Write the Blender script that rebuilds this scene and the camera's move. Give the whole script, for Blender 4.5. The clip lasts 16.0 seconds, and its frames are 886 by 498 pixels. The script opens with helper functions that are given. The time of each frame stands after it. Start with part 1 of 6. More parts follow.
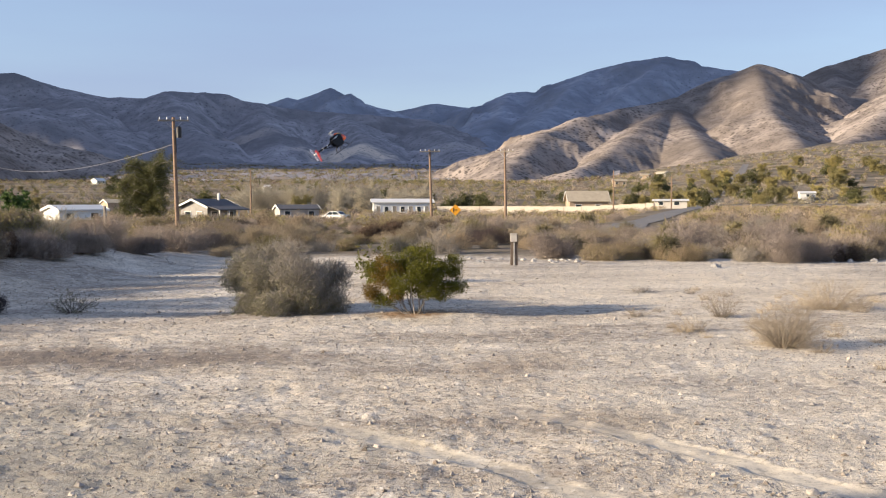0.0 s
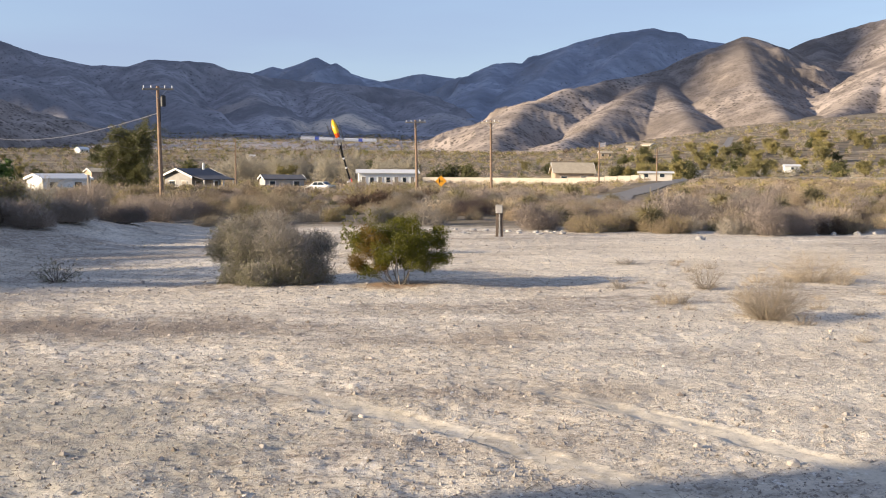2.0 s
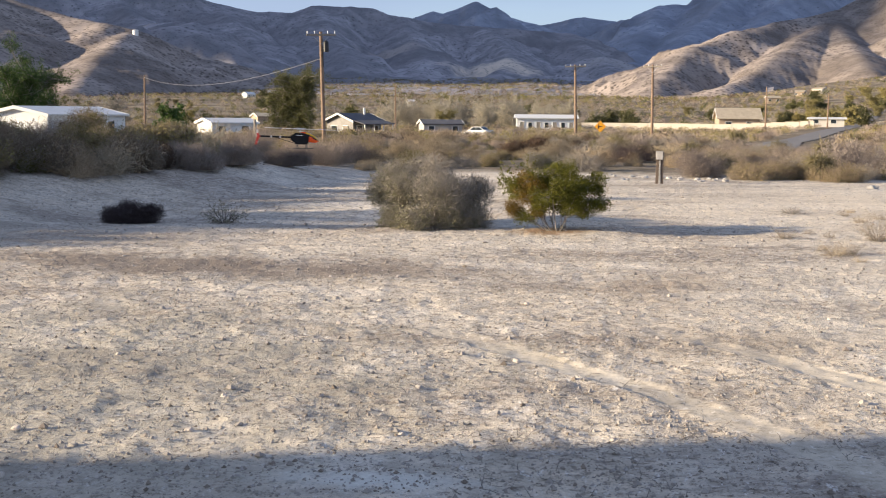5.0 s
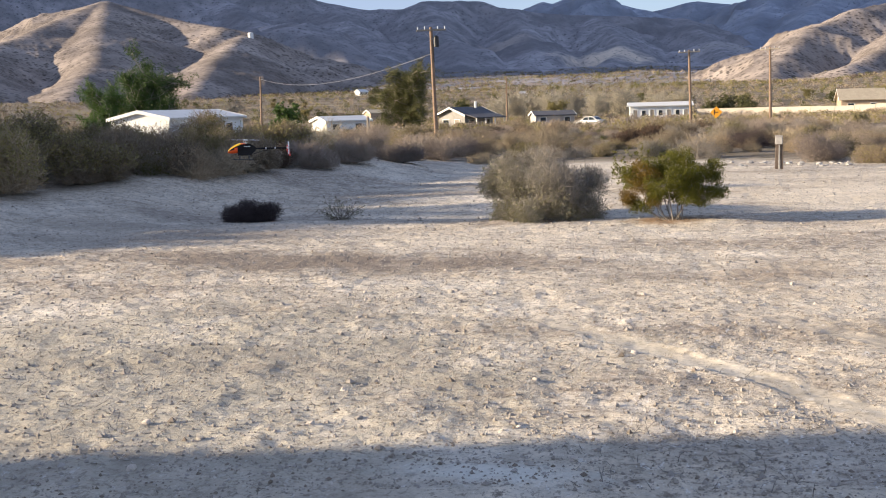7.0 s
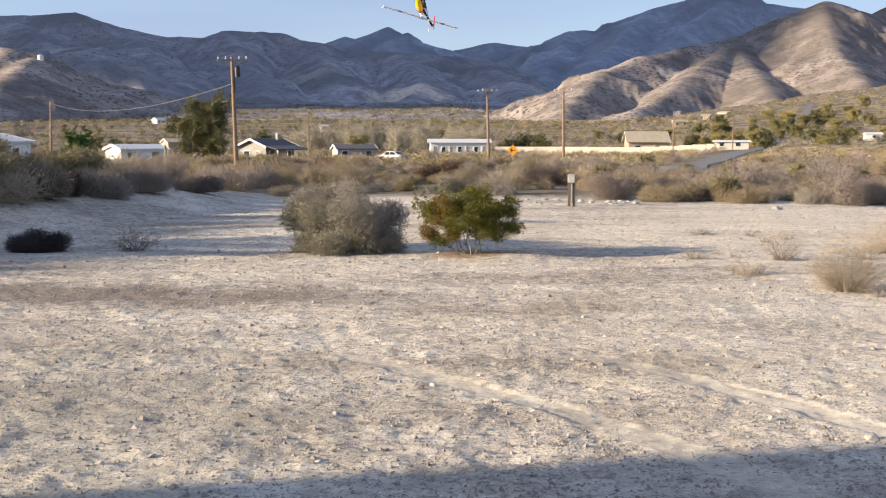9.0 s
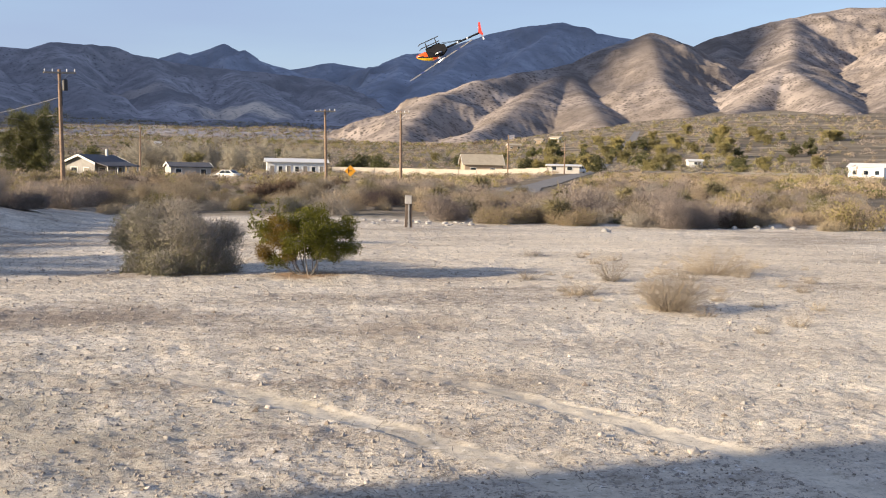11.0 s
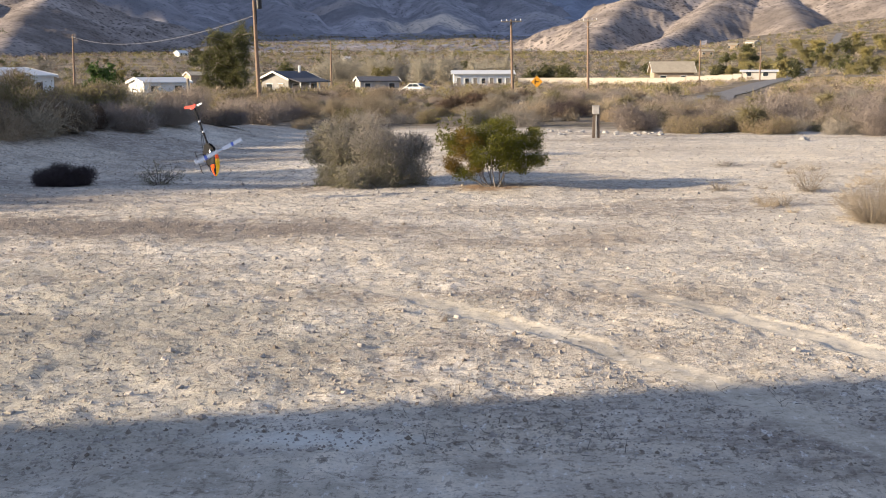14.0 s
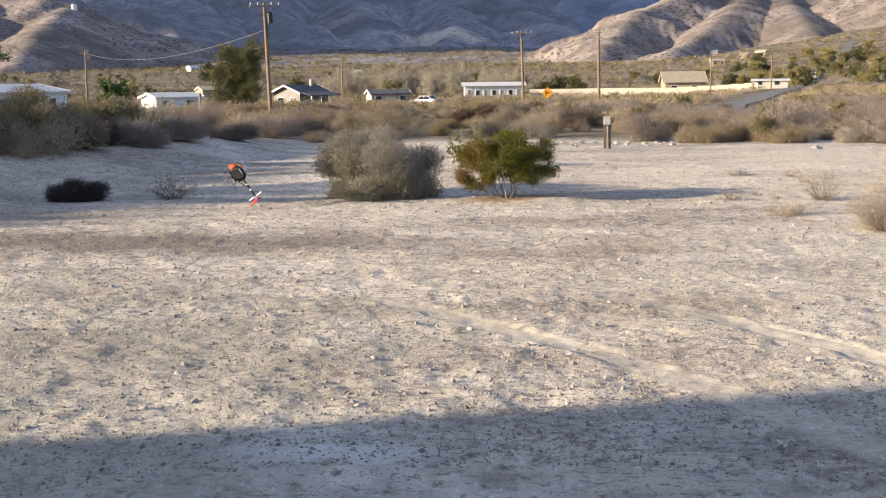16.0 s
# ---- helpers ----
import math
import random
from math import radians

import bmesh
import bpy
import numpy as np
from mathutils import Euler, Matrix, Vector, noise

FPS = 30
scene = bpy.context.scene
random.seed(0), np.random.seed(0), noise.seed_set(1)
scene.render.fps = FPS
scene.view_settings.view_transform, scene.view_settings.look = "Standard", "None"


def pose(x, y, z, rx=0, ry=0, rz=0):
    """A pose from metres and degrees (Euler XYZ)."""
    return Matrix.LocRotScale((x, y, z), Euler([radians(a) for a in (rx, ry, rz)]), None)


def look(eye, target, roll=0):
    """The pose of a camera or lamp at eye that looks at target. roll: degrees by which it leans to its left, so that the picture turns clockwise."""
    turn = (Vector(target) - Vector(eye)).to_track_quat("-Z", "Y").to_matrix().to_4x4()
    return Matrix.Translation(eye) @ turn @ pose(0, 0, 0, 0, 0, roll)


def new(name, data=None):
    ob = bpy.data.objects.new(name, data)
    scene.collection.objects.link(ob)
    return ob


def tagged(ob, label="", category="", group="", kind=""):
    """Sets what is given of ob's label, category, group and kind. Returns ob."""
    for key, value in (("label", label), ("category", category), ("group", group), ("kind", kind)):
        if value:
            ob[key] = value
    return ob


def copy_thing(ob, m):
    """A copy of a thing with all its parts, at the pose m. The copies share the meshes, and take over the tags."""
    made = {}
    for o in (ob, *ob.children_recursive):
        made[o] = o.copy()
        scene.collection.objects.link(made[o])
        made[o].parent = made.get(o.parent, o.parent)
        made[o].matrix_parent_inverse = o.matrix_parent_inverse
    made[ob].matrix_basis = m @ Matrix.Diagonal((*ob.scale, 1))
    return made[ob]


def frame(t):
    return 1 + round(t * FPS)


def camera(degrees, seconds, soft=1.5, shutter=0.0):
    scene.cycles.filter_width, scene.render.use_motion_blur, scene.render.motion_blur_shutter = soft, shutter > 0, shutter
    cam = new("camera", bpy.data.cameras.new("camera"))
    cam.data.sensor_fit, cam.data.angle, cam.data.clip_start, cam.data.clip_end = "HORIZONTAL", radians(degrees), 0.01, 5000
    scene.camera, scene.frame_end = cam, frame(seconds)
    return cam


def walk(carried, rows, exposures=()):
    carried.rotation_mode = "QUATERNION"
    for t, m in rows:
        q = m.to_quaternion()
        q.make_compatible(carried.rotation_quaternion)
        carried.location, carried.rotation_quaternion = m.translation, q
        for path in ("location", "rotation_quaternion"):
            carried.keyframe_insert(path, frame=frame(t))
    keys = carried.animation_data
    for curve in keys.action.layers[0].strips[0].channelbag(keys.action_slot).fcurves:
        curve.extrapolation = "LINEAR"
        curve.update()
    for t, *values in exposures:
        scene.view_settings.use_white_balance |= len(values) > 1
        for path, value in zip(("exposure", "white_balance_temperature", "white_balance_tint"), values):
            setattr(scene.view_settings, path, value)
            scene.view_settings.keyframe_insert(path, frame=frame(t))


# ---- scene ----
# the camera stands on one spot, held in the hand, and turns
cam = camera(43.46, 16.0, soft=1.05, shutter=0.16)
PATH = [
    (0.0, pose(0, 0, 2.3, 87.40, 0.00, -0.00)),
    (0.5, pose(0, 0, 2.3, 86.20, 0.14, 0.83)),
    (1.0, pose(0, 0, 2.3, 85.43, 0.46, 0.85)),
    (1.5, pose(0, 0, 2.3, 85.78, 0.04, 0.04)),
    (2.0, pose(0, 0, 2.3, 85.91, -0.34, -0.74)),
    (2.5, pose(0, 0, 2.3, 85.90, -0.36, -0.98)),
    (3.0, pose(0, 0, 2.3, 85.85, -0.16, -2.44)),
    (3.5, pose(0, 0, 2.3, 85.71, 0.05, -1.92)),
    (4.0, pose(0, 0, 2.3, 84.74, 0.44, 0.29)),
    (4.5, pose(0, 0, 2.3, 83.92, -0.73, 4.93)),
    (5.0, pose(0, 0, 2.3, 83.05, -0.46, 7.37)),
    (5.2, pose(0, 0, 2.3, 83.07, -0.13, 8.52)),
    (7.3, pose(0, 0, 2.3, 82.70, 1.47, 13.10)),
    (7.5, pose(0, 0, 2.3, 82.60, 1.19, 11.99)),
    (8.0, pose(0, 0, 2.3, 81.95, 0.50, 9.66)),
    (8.5, pose(0, 0, 2.3, 82.66, 0.12, 6.90)),
    (9.0, pose(0, 0, 2.3, 84.33, -0.16, 2.94)),
    (9.5, pose(0, 0, 2.3, 85.33, -0.54, -1.74)),
    (9.7, pose(0, 0, 2.3, 85.80, -0.56, -3.21)),
    (11.8, pose(0, 0, 2.3, 84.58, -1.24, -5.50)),
    (12.0, pose(0, 0, 2.3, 84.16, -1.00, -3.67)),
    (12.5, pose(0, 0, 2.3, 83.48, -0.11, -0.32)),
    (13.0, pose(0, 0, 2.3, 82.96, -0.02, 1.85)),
    (13.5, pose(0, 0, 2.3, 81.92, 0.03, 3.37)),
    (14.0, pose(0, 0, 2.3, 80.86, 0.17, 4.13)),
    (14.5, pose(0, 0, 2.3, 80.99, 0.33, 4.27)),
    (15.0, pose(0, 0, 2.3, 81.21, 0.75, 4.91)),
    (15.5, pose(0, 0, 2.3, 81.55, 0.77, 5.48)),
    (16.0, pose(0, 0, 2.3, 81.48, 0.75, 4.68)),
]
walk(cam, PATH, exposures=[(0.0, 0.97), (1.0, 1.0), (4.0, 1.0), (5.2, 1.04), (7.3, 1.13), (8.5, 1.12), (9.7, 1.0), (12.0, 0.97), (13.0, 0.97), (14.5, 1.05), (16.0, 1.05)])

# ---- daylight: low sun from the side, thin high haze ----
SUN_EL, SUN_AZ = 15.0, 254.0        # degrees; azimuth clockwise from +y
world = bpy.data.worlds.new("sky")
scene.world = world
world.use_nodes = True
wn, wl = world.node_tree.nodes, world.node_tree.links
sky = wn.new("ShaderNodeTexSky")
sky.sky_type, sky.sun_disc = "NISHITA", False
sky.sun_elevation, sky.sun_rotation = radians(SUN_EL), radians(SUN_AZ)
sky.altitude, sky.air_density, sky.dust_density, sky.ozone_density = 900, 1.0, 0.6, 1.6
wn["Background"].inputs["Strength"].default_value = 0.109
veil = wn.new("ShaderNodeMix")        # thin even haze of high cloud
veil.data_type = "RGBA"
veil.inputs[0].default_value, veil.inputs[7].default_value = 0.62, (1.66, 2.0, 3.16, 1)
wl.new(sky.outputs[0], veil.inputs[6])
drift_map = wn.new("ShaderNodeMapping")        # long soft streaks of that cloud
drift_map.inputs["Scale"].default_value = (1.2, 1.2, 7.0)
cloud = wn.new("ShaderNodeTexNoise")
cloud.inputs["Scale"].default_value, cloud.inputs["Detail"].default_value = 1.6, 5.0
span = wn.new("ShaderNodeMapRange")
for k_in, v_in in ((1, 0.35), (2, 0.68), (3, 0.54), (4, 0.76)):
    span.inputs[k_in].default_value = v_in
wl.new(wn.new("ShaderNodeTexCoord").outputs["Generated"], drift_map.inputs["Vector"])
wl.new(drift_map.outputs[0], cloud.inputs["Vector"])
wl.new(cloud.outputs[0], span.inputs[0])
wl.new(span.outputs[0], veil.inputs[0])
wl.new(veil.outputs[2], wn["Background"].inputs[0])
sun_data = bpy.data.lights.new("sun", "SUN")
sun_data.energy, sun_data.angle, sun_data.color = 4.9, radians(0.9), (1.0, 0.83, 0.61)
sun = new("sun", sun_data)
sx, sy = math.sin(radians(SUN_AZ)), math.cos(radians(SUN_AZ))
sun.matrix_world = look((sx * 50, sy * 50, 50 * math.tan(radians(SUN_EL))), (0, 0, 0))


# ---- materials ----
def ramp(nt, fac, stops):
    n = nt.nodes.new("ShaderNodeValToRGB")
    e = n.color_ramp.elements
    while len(e) < len(stops):
        e.new(0.5)
    for el, (p, c) in zip(e, stops):
        el.position, el.color = p, (*c, 1)
    nt.links.new(fac, n.inputs[0])
    return n.outputs[0]


def tex(nt, kind, scale, vec=None, detail=4.0, rough=0.6):
    n = nt.nodes.new("ShaderNodeTex" + kind)
    n.inputs["Scale"].default_value = scale
    if kind == "Noise":
        n.inputs["Detail"].default_value, n.inputs["Roughness"].default_value = detail, rough
    if vec is not None:
        nt.links.new(vec, n.inputs["Vector"])
    return n


def mix(nt, fac, a, b, mode="MIX"):
    n = nt.nodes.new("ShaderNodeMix")
    n.data_type, n.blend_type = "RGBA", mode
    for sock, v in ((n.inputs[0], fac), (n.inputs[6], a), (n.inputs[7], b)):
        if hasattr(v, "is_output"):
            nt.links.new(v, sock)
        elif isinstance(v, tuple):
            sock.default_value = (*v, 1)
        else:
            sock.default_value = v
    return n.outputs[2]


def material(name, rough=0.8, metal=0.0):
    m = bpy.data.materials.new(name)
    m.use_nodes = True
    b = m.node_tree.nodes["Principled BSDF"]
    b.inputs["Roughness"].default_value, b.inputs["Metallic"].default_value = rough, metal
    return m, m.node_tree, b


def bump(nt, b, height, strength, distance):
    n = nt.nodes.new("ShaderNodeBump")
    n.inputs["Strength"].default_value, n.inputs["Distance"].default_value = strength, distance
    nt.links.new(height, n.inputs["Height"])
    nt.links.new(n.outputs[0], b.inputs["Normal"])


def where(nt, kind="Position"):
    if kind == "Position":
        return nt.nodes.new("ShaderNodeNewGeometry").outputs["Position"]
    return nt.nodes.new("ShaderNodeTexCoord").outputs["Object"]


def plain(name, col, rough=0.6, metal=0.0, grain=12.0, amount=0.25, vary=0.0, relief=0.0):
    """Paint, wood, metal: a colour with grain and blotches, optionally varied from thing to thing."""
    m, nt, b = material(name, rough, metal)
    v = where(nt, "Object")
    n1, n2 = tex(nt, "Noise", grain, v, 5), tex(nt, "Noise", grain * 0.17, v, 3)
    dark = tuple(c * (1 - amount) for c in col)
    light = tuple(min(1, c * (1 + amount)) for c in col)
    c = ramp(nt, n1.outputs[0], [(0.3, dark), (0.7, light)])
    c = mix(nt, 0.4, c, ramp(nt, n2.outputs[0], [(0.35, dark), (0.65, light)]))
    if vary:
        r = nt.nodes.new("ShaderNodeObjectInfo").outputs["Random"]
        c = mix(nt, 1.0, c, ramp(nt, r, [(0, (1 - vary,) * 3), (1, (1 + vary, 1 + vary * 0.8, 1 + vary * 0.6))]), "MULTIPLY")
    nt.links.new(c, b.inputs["Base Color"])
    if relief:
        bump(nt, b, n1.outputs[0], 0.5, relief)
    return m


def foliage(name, a, b_col, c_col, rough=0.7):
    """Leaves and twigs: colour per island and from thing to thing."""
    m, nt, b = material(name, rough)
    g = nt.nodes.new("ShaderNodeNewGeometry").outputs["Random Per Island"]
    r = nt.nodes.new("ShaderNodeObjectInfo").outputs["Random"]
    a, c_col = (tuple((x * 0.6 + y * 0.4) for x, y in zip(e, b_col)) for e in (a, c_col))
    c = ramp(nt, g, [(0.0, a), (0.55, b_col), (1.0, c_col)])
    c = mix(nt, 1.0, c, ramp(nt, r, [(0, (0.62, 0.62, 0.65)), (0.5, (0.95, 0.94, 0.95)), (1, (1.3, 1.25, 1.15))]), "MULTIPLY")
    nt.links.new(c, b.inputs["Base Color"])
    b.inputs["Specular IOR Level"].default_value = 0.2
    return m


def stretched(nt, v, sx, sy):
    n = nt.nodes.new("ShaderNodeMapping")
    n.inputs["Scale"].default_value = (sx, sy, 1.0)
    nt.links.new(v, n.inputs["Vector"])
    return n.outputs[0]


def ground_material():
    """Pale decomposed granite: bleached crust, tan sand, patches of dead litter, dark crumbs and pale grit."""
    m, nt, b = material("sandy_gravel", 0.95)
    b.inputs["Specular IOR Level"].default_value = 0.1
    v = where(nt)
    big, mid = tex(nt, "Noise", 0.13, v, 3), tex(nt, "Noise", 0.8, v, 5, 0.65)
    drift = tex(nt, "Noise", 1.0, stretched(nt, v, 0.16, 0.42), 5, 0.6)
    fine, grit, crumb = tex(nt, "Noise", 6.0, v, 6, 0.7), tex(nt, "Noise", 30.0, v, 4, 0.7), tex(nt, "Noise", 10.0, stretched(nt, v, 0.8, 1.25), 6, 0.8)
    pale = ramp(nt, mid.outputs[0], [(0.30, (0.55, 0.48, 0.385)), (0.5, (0.68, 0.61, 0.505)), (0.68, (0.79, 0.72, 0.615))])
    tan = ramp(nt, fine.outputs[0], [(0.3, (0.43, 0.355, 0.265)), (0.6, (0.67, 0.585, 0.47))])
    c = mix(nt, ramp(nt, big.outputs[0], [(0.40, (0, 0, 0)), (0.62, (0.8,) * 3)]), pale, tan)
    patch = ramp(nt, drift.outputs[0], [(0.47, (0, 0, 0)), (0.60, (0.95,) * 3)])
    c = mix(nt, mix(nt, 1.0, patch, ramp(nt, fine.outputs[0], [(0.38, (0.15,) * 3), (0.62, (1,) * 3)]), "MULTIPLY"), c, (0.25, 0.205, 0.17))
    lump = tex(nt, "Noise", 3.1, v, 4, 0.62)
    c = mix(nt, 1.0, c, ramp(nt, lump.outputs[0], [(0.30, (0.66, 0.645, 0.63)), (0.47, (0.97,) * 3), (0.66, (1.12, 1.10, 1.07))]), "MULTIPLY")
    c = mix(nt, ramp(nt, crumb.outputs[0], [(0.54, (0, 0, 0)), (0.61, (0.8,) * 3)]), c, (0.23, 0.185, 0.14))
    c = mix(nt, ramp(nt, crumb.outputs[0], [(0.33, (0.6,) * 3), (0.41, (0, 0, 0))]), c, (0.80, 0.765, 0.71))
    fleck = tex(nt, "Noise", 15.0, stretched(nt, v, 1.0, 0.45), 3, 0.75)
    c = mix(nt, ramp(nt, fleck.outputs[0], [(0.585, (0, 0, 0)), (0.645, (0.72,) * 3)]), c, (0.24, 0.20, 0.16))
    c = mix(nt, ramp(nt, fleck.outputs[0], [(0.33, (0.7,) * 3), (0.39, (0, 0, 0))]), c, (0.82, 0.78, 0.72))
    speck = ramp(nt, grit.outputs[0], [(0.34, (0.6,) * 3), (0.46, (1.0,) * 3), (0.66, (1.1,) * 3)])
    c = mix(nt, 0.8, c, speck, "MULTIPLY")
    # past the cleared lot: darker uncleared soil under the brush
    xyz = nt.nodes.new("ShaderNodeSeparateXYZ")
    nt.links.new(v, xyz.inputs[0])

    def calc(op, p, q):
        n = nt.nodes.new("ShaderNodeMath")
        n.operation = op
        for k, u in enumerate((p, q)):
            if isinstance(u, (int, float)):
                n.inputs[k].default_value = u
            else:
                nt.links.new(u, n.inputs[k])
        return n.outputs[0]

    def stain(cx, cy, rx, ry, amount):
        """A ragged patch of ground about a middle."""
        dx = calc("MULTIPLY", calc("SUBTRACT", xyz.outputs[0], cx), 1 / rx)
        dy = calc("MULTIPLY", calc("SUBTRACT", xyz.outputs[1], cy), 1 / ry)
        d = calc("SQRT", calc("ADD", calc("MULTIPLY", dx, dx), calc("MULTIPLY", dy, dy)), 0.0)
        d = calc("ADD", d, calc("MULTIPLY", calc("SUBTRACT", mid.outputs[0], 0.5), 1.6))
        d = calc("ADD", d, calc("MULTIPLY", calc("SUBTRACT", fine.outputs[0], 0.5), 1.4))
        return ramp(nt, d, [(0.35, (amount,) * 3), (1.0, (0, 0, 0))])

    # greyer and darker toward the house, brighter toward the open side
    c = mix(nt, stain(-4.8, 8.5, 4.6, 5.0, 0.55), c, (0.36, 0.335, 0.27))
    c = mix(nt, stain(-10.5, 20.0, 5.0, 5.0, 0.4), c, (0.36, 0.32, 0.27))
    c = mix(nt, stain(5.6, 13.5, 5.0, 8.0, 0.25), c, (0.82, 0.735, 0.60))
    c = mix(nt, stain(7.0, 30.0, 9.0, 9.0, 0.45), c, (0.74, 0.64, 0.50))
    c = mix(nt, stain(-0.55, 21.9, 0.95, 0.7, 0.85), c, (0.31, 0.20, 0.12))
    # dead litter in a band beside the run-off, a brown worn spot, and crushed pale rock near the house
    c = mix(nt, stain(-6.3, 16.0, 5.0, 1.7, 0.9), c, (0.23, 0.19, 0.155))
    c = mix(nt, stain(1.0, 15.2, 1.0, 2.2, 0.5), c, (0.33, 0.265, 0.20))
    c = mix(nt, stain(1.9, 11.3, 0.9, 1.0, 0.45), c, (0.36, 0.29, 0.21))
    c = mix(nt, stain(-1.25, 6.65, 0.75, 0.28, 0.75), c, (0.78, 0.76, 0.68))
    # wheel tracks: smooth packed sand
    worn = nt.nodes.new("ShaderNodeAttribute")
    worn.attribute_name = "worn"
    c = mix(nt, calc("MULTIPLY", worn.outputs["Fac"], 0.4), c, ramp(nt, mid.outputs[0], [(0.3, (0.52, 0.46, 0.35)), (0.7, (0.62, 0.555, 0.43))]))
    wave = calc("MULTIPLY", mid.outputs[0], 6.0)
    north = calc("MULTIPLY", calc("SUBTRACT", calc("ADD", xyz.outputs[1], wave), 45.5), 0.3)
    bank = calc("MULTIPLY", calc("SUBTRACT", calc("ADD", calc("MULTIPLY", xyz.outputs[0], -0.98), calc("ADD", calc("MULTIPLY", xyz.outputs[1], 0.2), wave)), 21.5), 0.4)
    wild = nt.nodes.new("ShaderNodeClamp")
    nt.links.new(calc("MAXIMUM", north, bank), wild.inputs[0])
    soil = ramp(nt, fine.outputs[0], [(0.3, (0.15, 0.12, 0.088)), (0.7, (0.29, 0.235, 0.175))])
    soil = mix(nt, ramp(nt, tex(nt, "Noise", 0.35, v, 6, 0.75).outputs[0], [(0.46, (0, 0, 0)), (0.56, (0.75,) * 3)]), soil, (0.12, 0.105, 0.07))
    # sandier open slopes farther up the valley
    far = nt.nodes.new("ShaderNodeClamp")
    nt.links.new(calc("MULTIPLY", calc("SUBTRACT", xyz.outputs[1], 130.0), 0.006), far.inputs[0])
    sand = ramp(nt, tex(nt, "Noise", 1.0, stretched(nt, v, 0.012, 0.05), 5, 0.65).outputs[0], [(0.36, (0.11, 0.095, 0.072)), (0.5, (0.18, 0.15, 0.112)), (0.64, (0.31, 0.26, 0.19))])
    soil = mix(nt, far.outputs[0], soil, sand)
    c = mix(nt, wild.outputs[0], c, soil)
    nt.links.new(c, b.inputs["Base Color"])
    relief = mix(nt, 0.5, mix(nt, 0.5, fine.outputs[0], crumb.outputs[0]), tex(nt, "Noise", 4.0, v, 7, 0.72).outputs[0])
    bump(nt, b, mix(nt, calc("MULTIPLY", worn.outputs["Fac"], 0.85), relief, (0.5, 0.5, 0.5)), 1.0, 0.085)
    return m


def mountain_material(name, rock, brush, spacing, coverage, grain=0.02, relief=3.0, bare=()):
    """Dry slope: rock and soil in soft patches, bare scars and painted sunlit spots, and brush that stands as scattered
    dark dots.
    """
    m, nt, b = material(name, 0.95)
    b.inputs["Specular IOR Level"].default_value = 0.05
    v = where(nt)
    n1, n2 = tex(nt, "Noise", grain * 0.3, v, 5, 0.6), tex(nt, "Noise", grain * 1.6, v, 6, 0.62)
    c = ramp(nt, n1.outputs[0], [(0.34, tuple(x * 0.62 for x in rock)), (0.5, rock), (0.66, tuple(x * 1.35 for x in rock))])
    c = mix(nt, ramp(nt, n2.outputs[0], [(0.40, (0, 0, 0)), (0.62, (0.75,) * 3)]), c, brush)
    for (px, py, size), col in bare:
        off = nt.nodes.new("ShaderNodeVectorMath")
        off.operation = "DISTANCE"
        flat = nt.nodes.new("ShaderNodeMapping")
        flat.inputs["Scale"].default_value = (1, 1, 0)
        nt.links.new(v, flat.inputs["Vector"])
        nt.links.new(flat.outputs[0], off.inputs[0])
        off.inputs[1].default_value = (px, py, 0)
        reach = nt.nodes.new("ShaderNodeMath")
        reach.operation = "MULTIPLY_ADD"
        nt.links.new(n2.outputs[0], reach.inputs[0])
        reach.inputs[1].default_value = size * 2.2
        nt.links.new(off.outputs["Value"], reach.inputs[2])
        edge = nt.nodes.new("ShaderNodeMapRange")
        for k, u in ((1, size * 1.5), (2, size * 2.3), (3, 0.8), (4, 0.0)):
            edge.inputs[k].default_value = u
        nt.links.new(reach.outputs[0], edge.inputs[0])
        c = mix(nt, edge.outputs[0], c, col)
    for k, (every, amount) in enumerate(((spacing, 0.85), (spacing * 0.45, 0.6))):
        cell = nt.nodes.new("ShaderNodeTexVoronoi")
        cell.inputs["Scale"].default_value = 1 / every
        nt.links.new(v, cell.inputs["Vector"])
        dot = ramp(nt, cell.outputs["Distance"], [(coverage * 0.7, (amount,) * 3), (coverage * 1.15, (0, 0, 0))])
        dot = mix(nt, 1.0, dot, ramp(nt, n2.outputs[0] if k else n1.outputs[0], [(0.38, (0.25,) * 3), (0.58, (1,) * 3)]), "MULTIPLY")
        c = mix(nt, dot, c, tuple(x * 0.5 for x in brush))
    nt.links.new(c, b.inputs["Base Color"])
    bump(nt, b, n2.outputs[0], 0.6, relief)
    return m


M_GROUND = ground_material()
M_HILL = mountain_material("dry_hill", (0.325, 0.276, 0.243), (0.145, 0.122, 0.108), 5.5, 0.34)
# the first two pale patches put sunlit spots on the spurs into the colour
M_RANGE = mountain_material("brushy_range", (0.315, 0.298, 0.31), (0.178, 0.178, 0.19), 9.0, 0.25, relief=2.0,
                            bare=(((-140, 1740, 75), (0.78, 0.64, 0.50)), ((-600, 1600, 55), (0.60, 0.50, 0.41)), ((-330, 1900, 60), (0.40, 0.35, 0.32)), ((45, 1900, 80), (0.40, 0.37, 0.36))))
# haze over the far mountains is put into this blue-grey base colour
M_FAR = mountain_material("hazy_far_range", (0.285, 0.305, 0.355), (0.22, 0.24, 0.285), 13.0, 0.18, relief=2)
M_ASPHALT = plain("asphalt", (0.17, 0.158, 0.148), 0.9, grain=3)
M_WOOD = plain("weathered_pole_wood", (0.26, 0.175, 0.118), 0.85, grain=9, amount=0.4)
M_POST = plain("dark_post_wood", (0.12, 0.09, 0.07), 0.9, grain=9, amount=0.4)
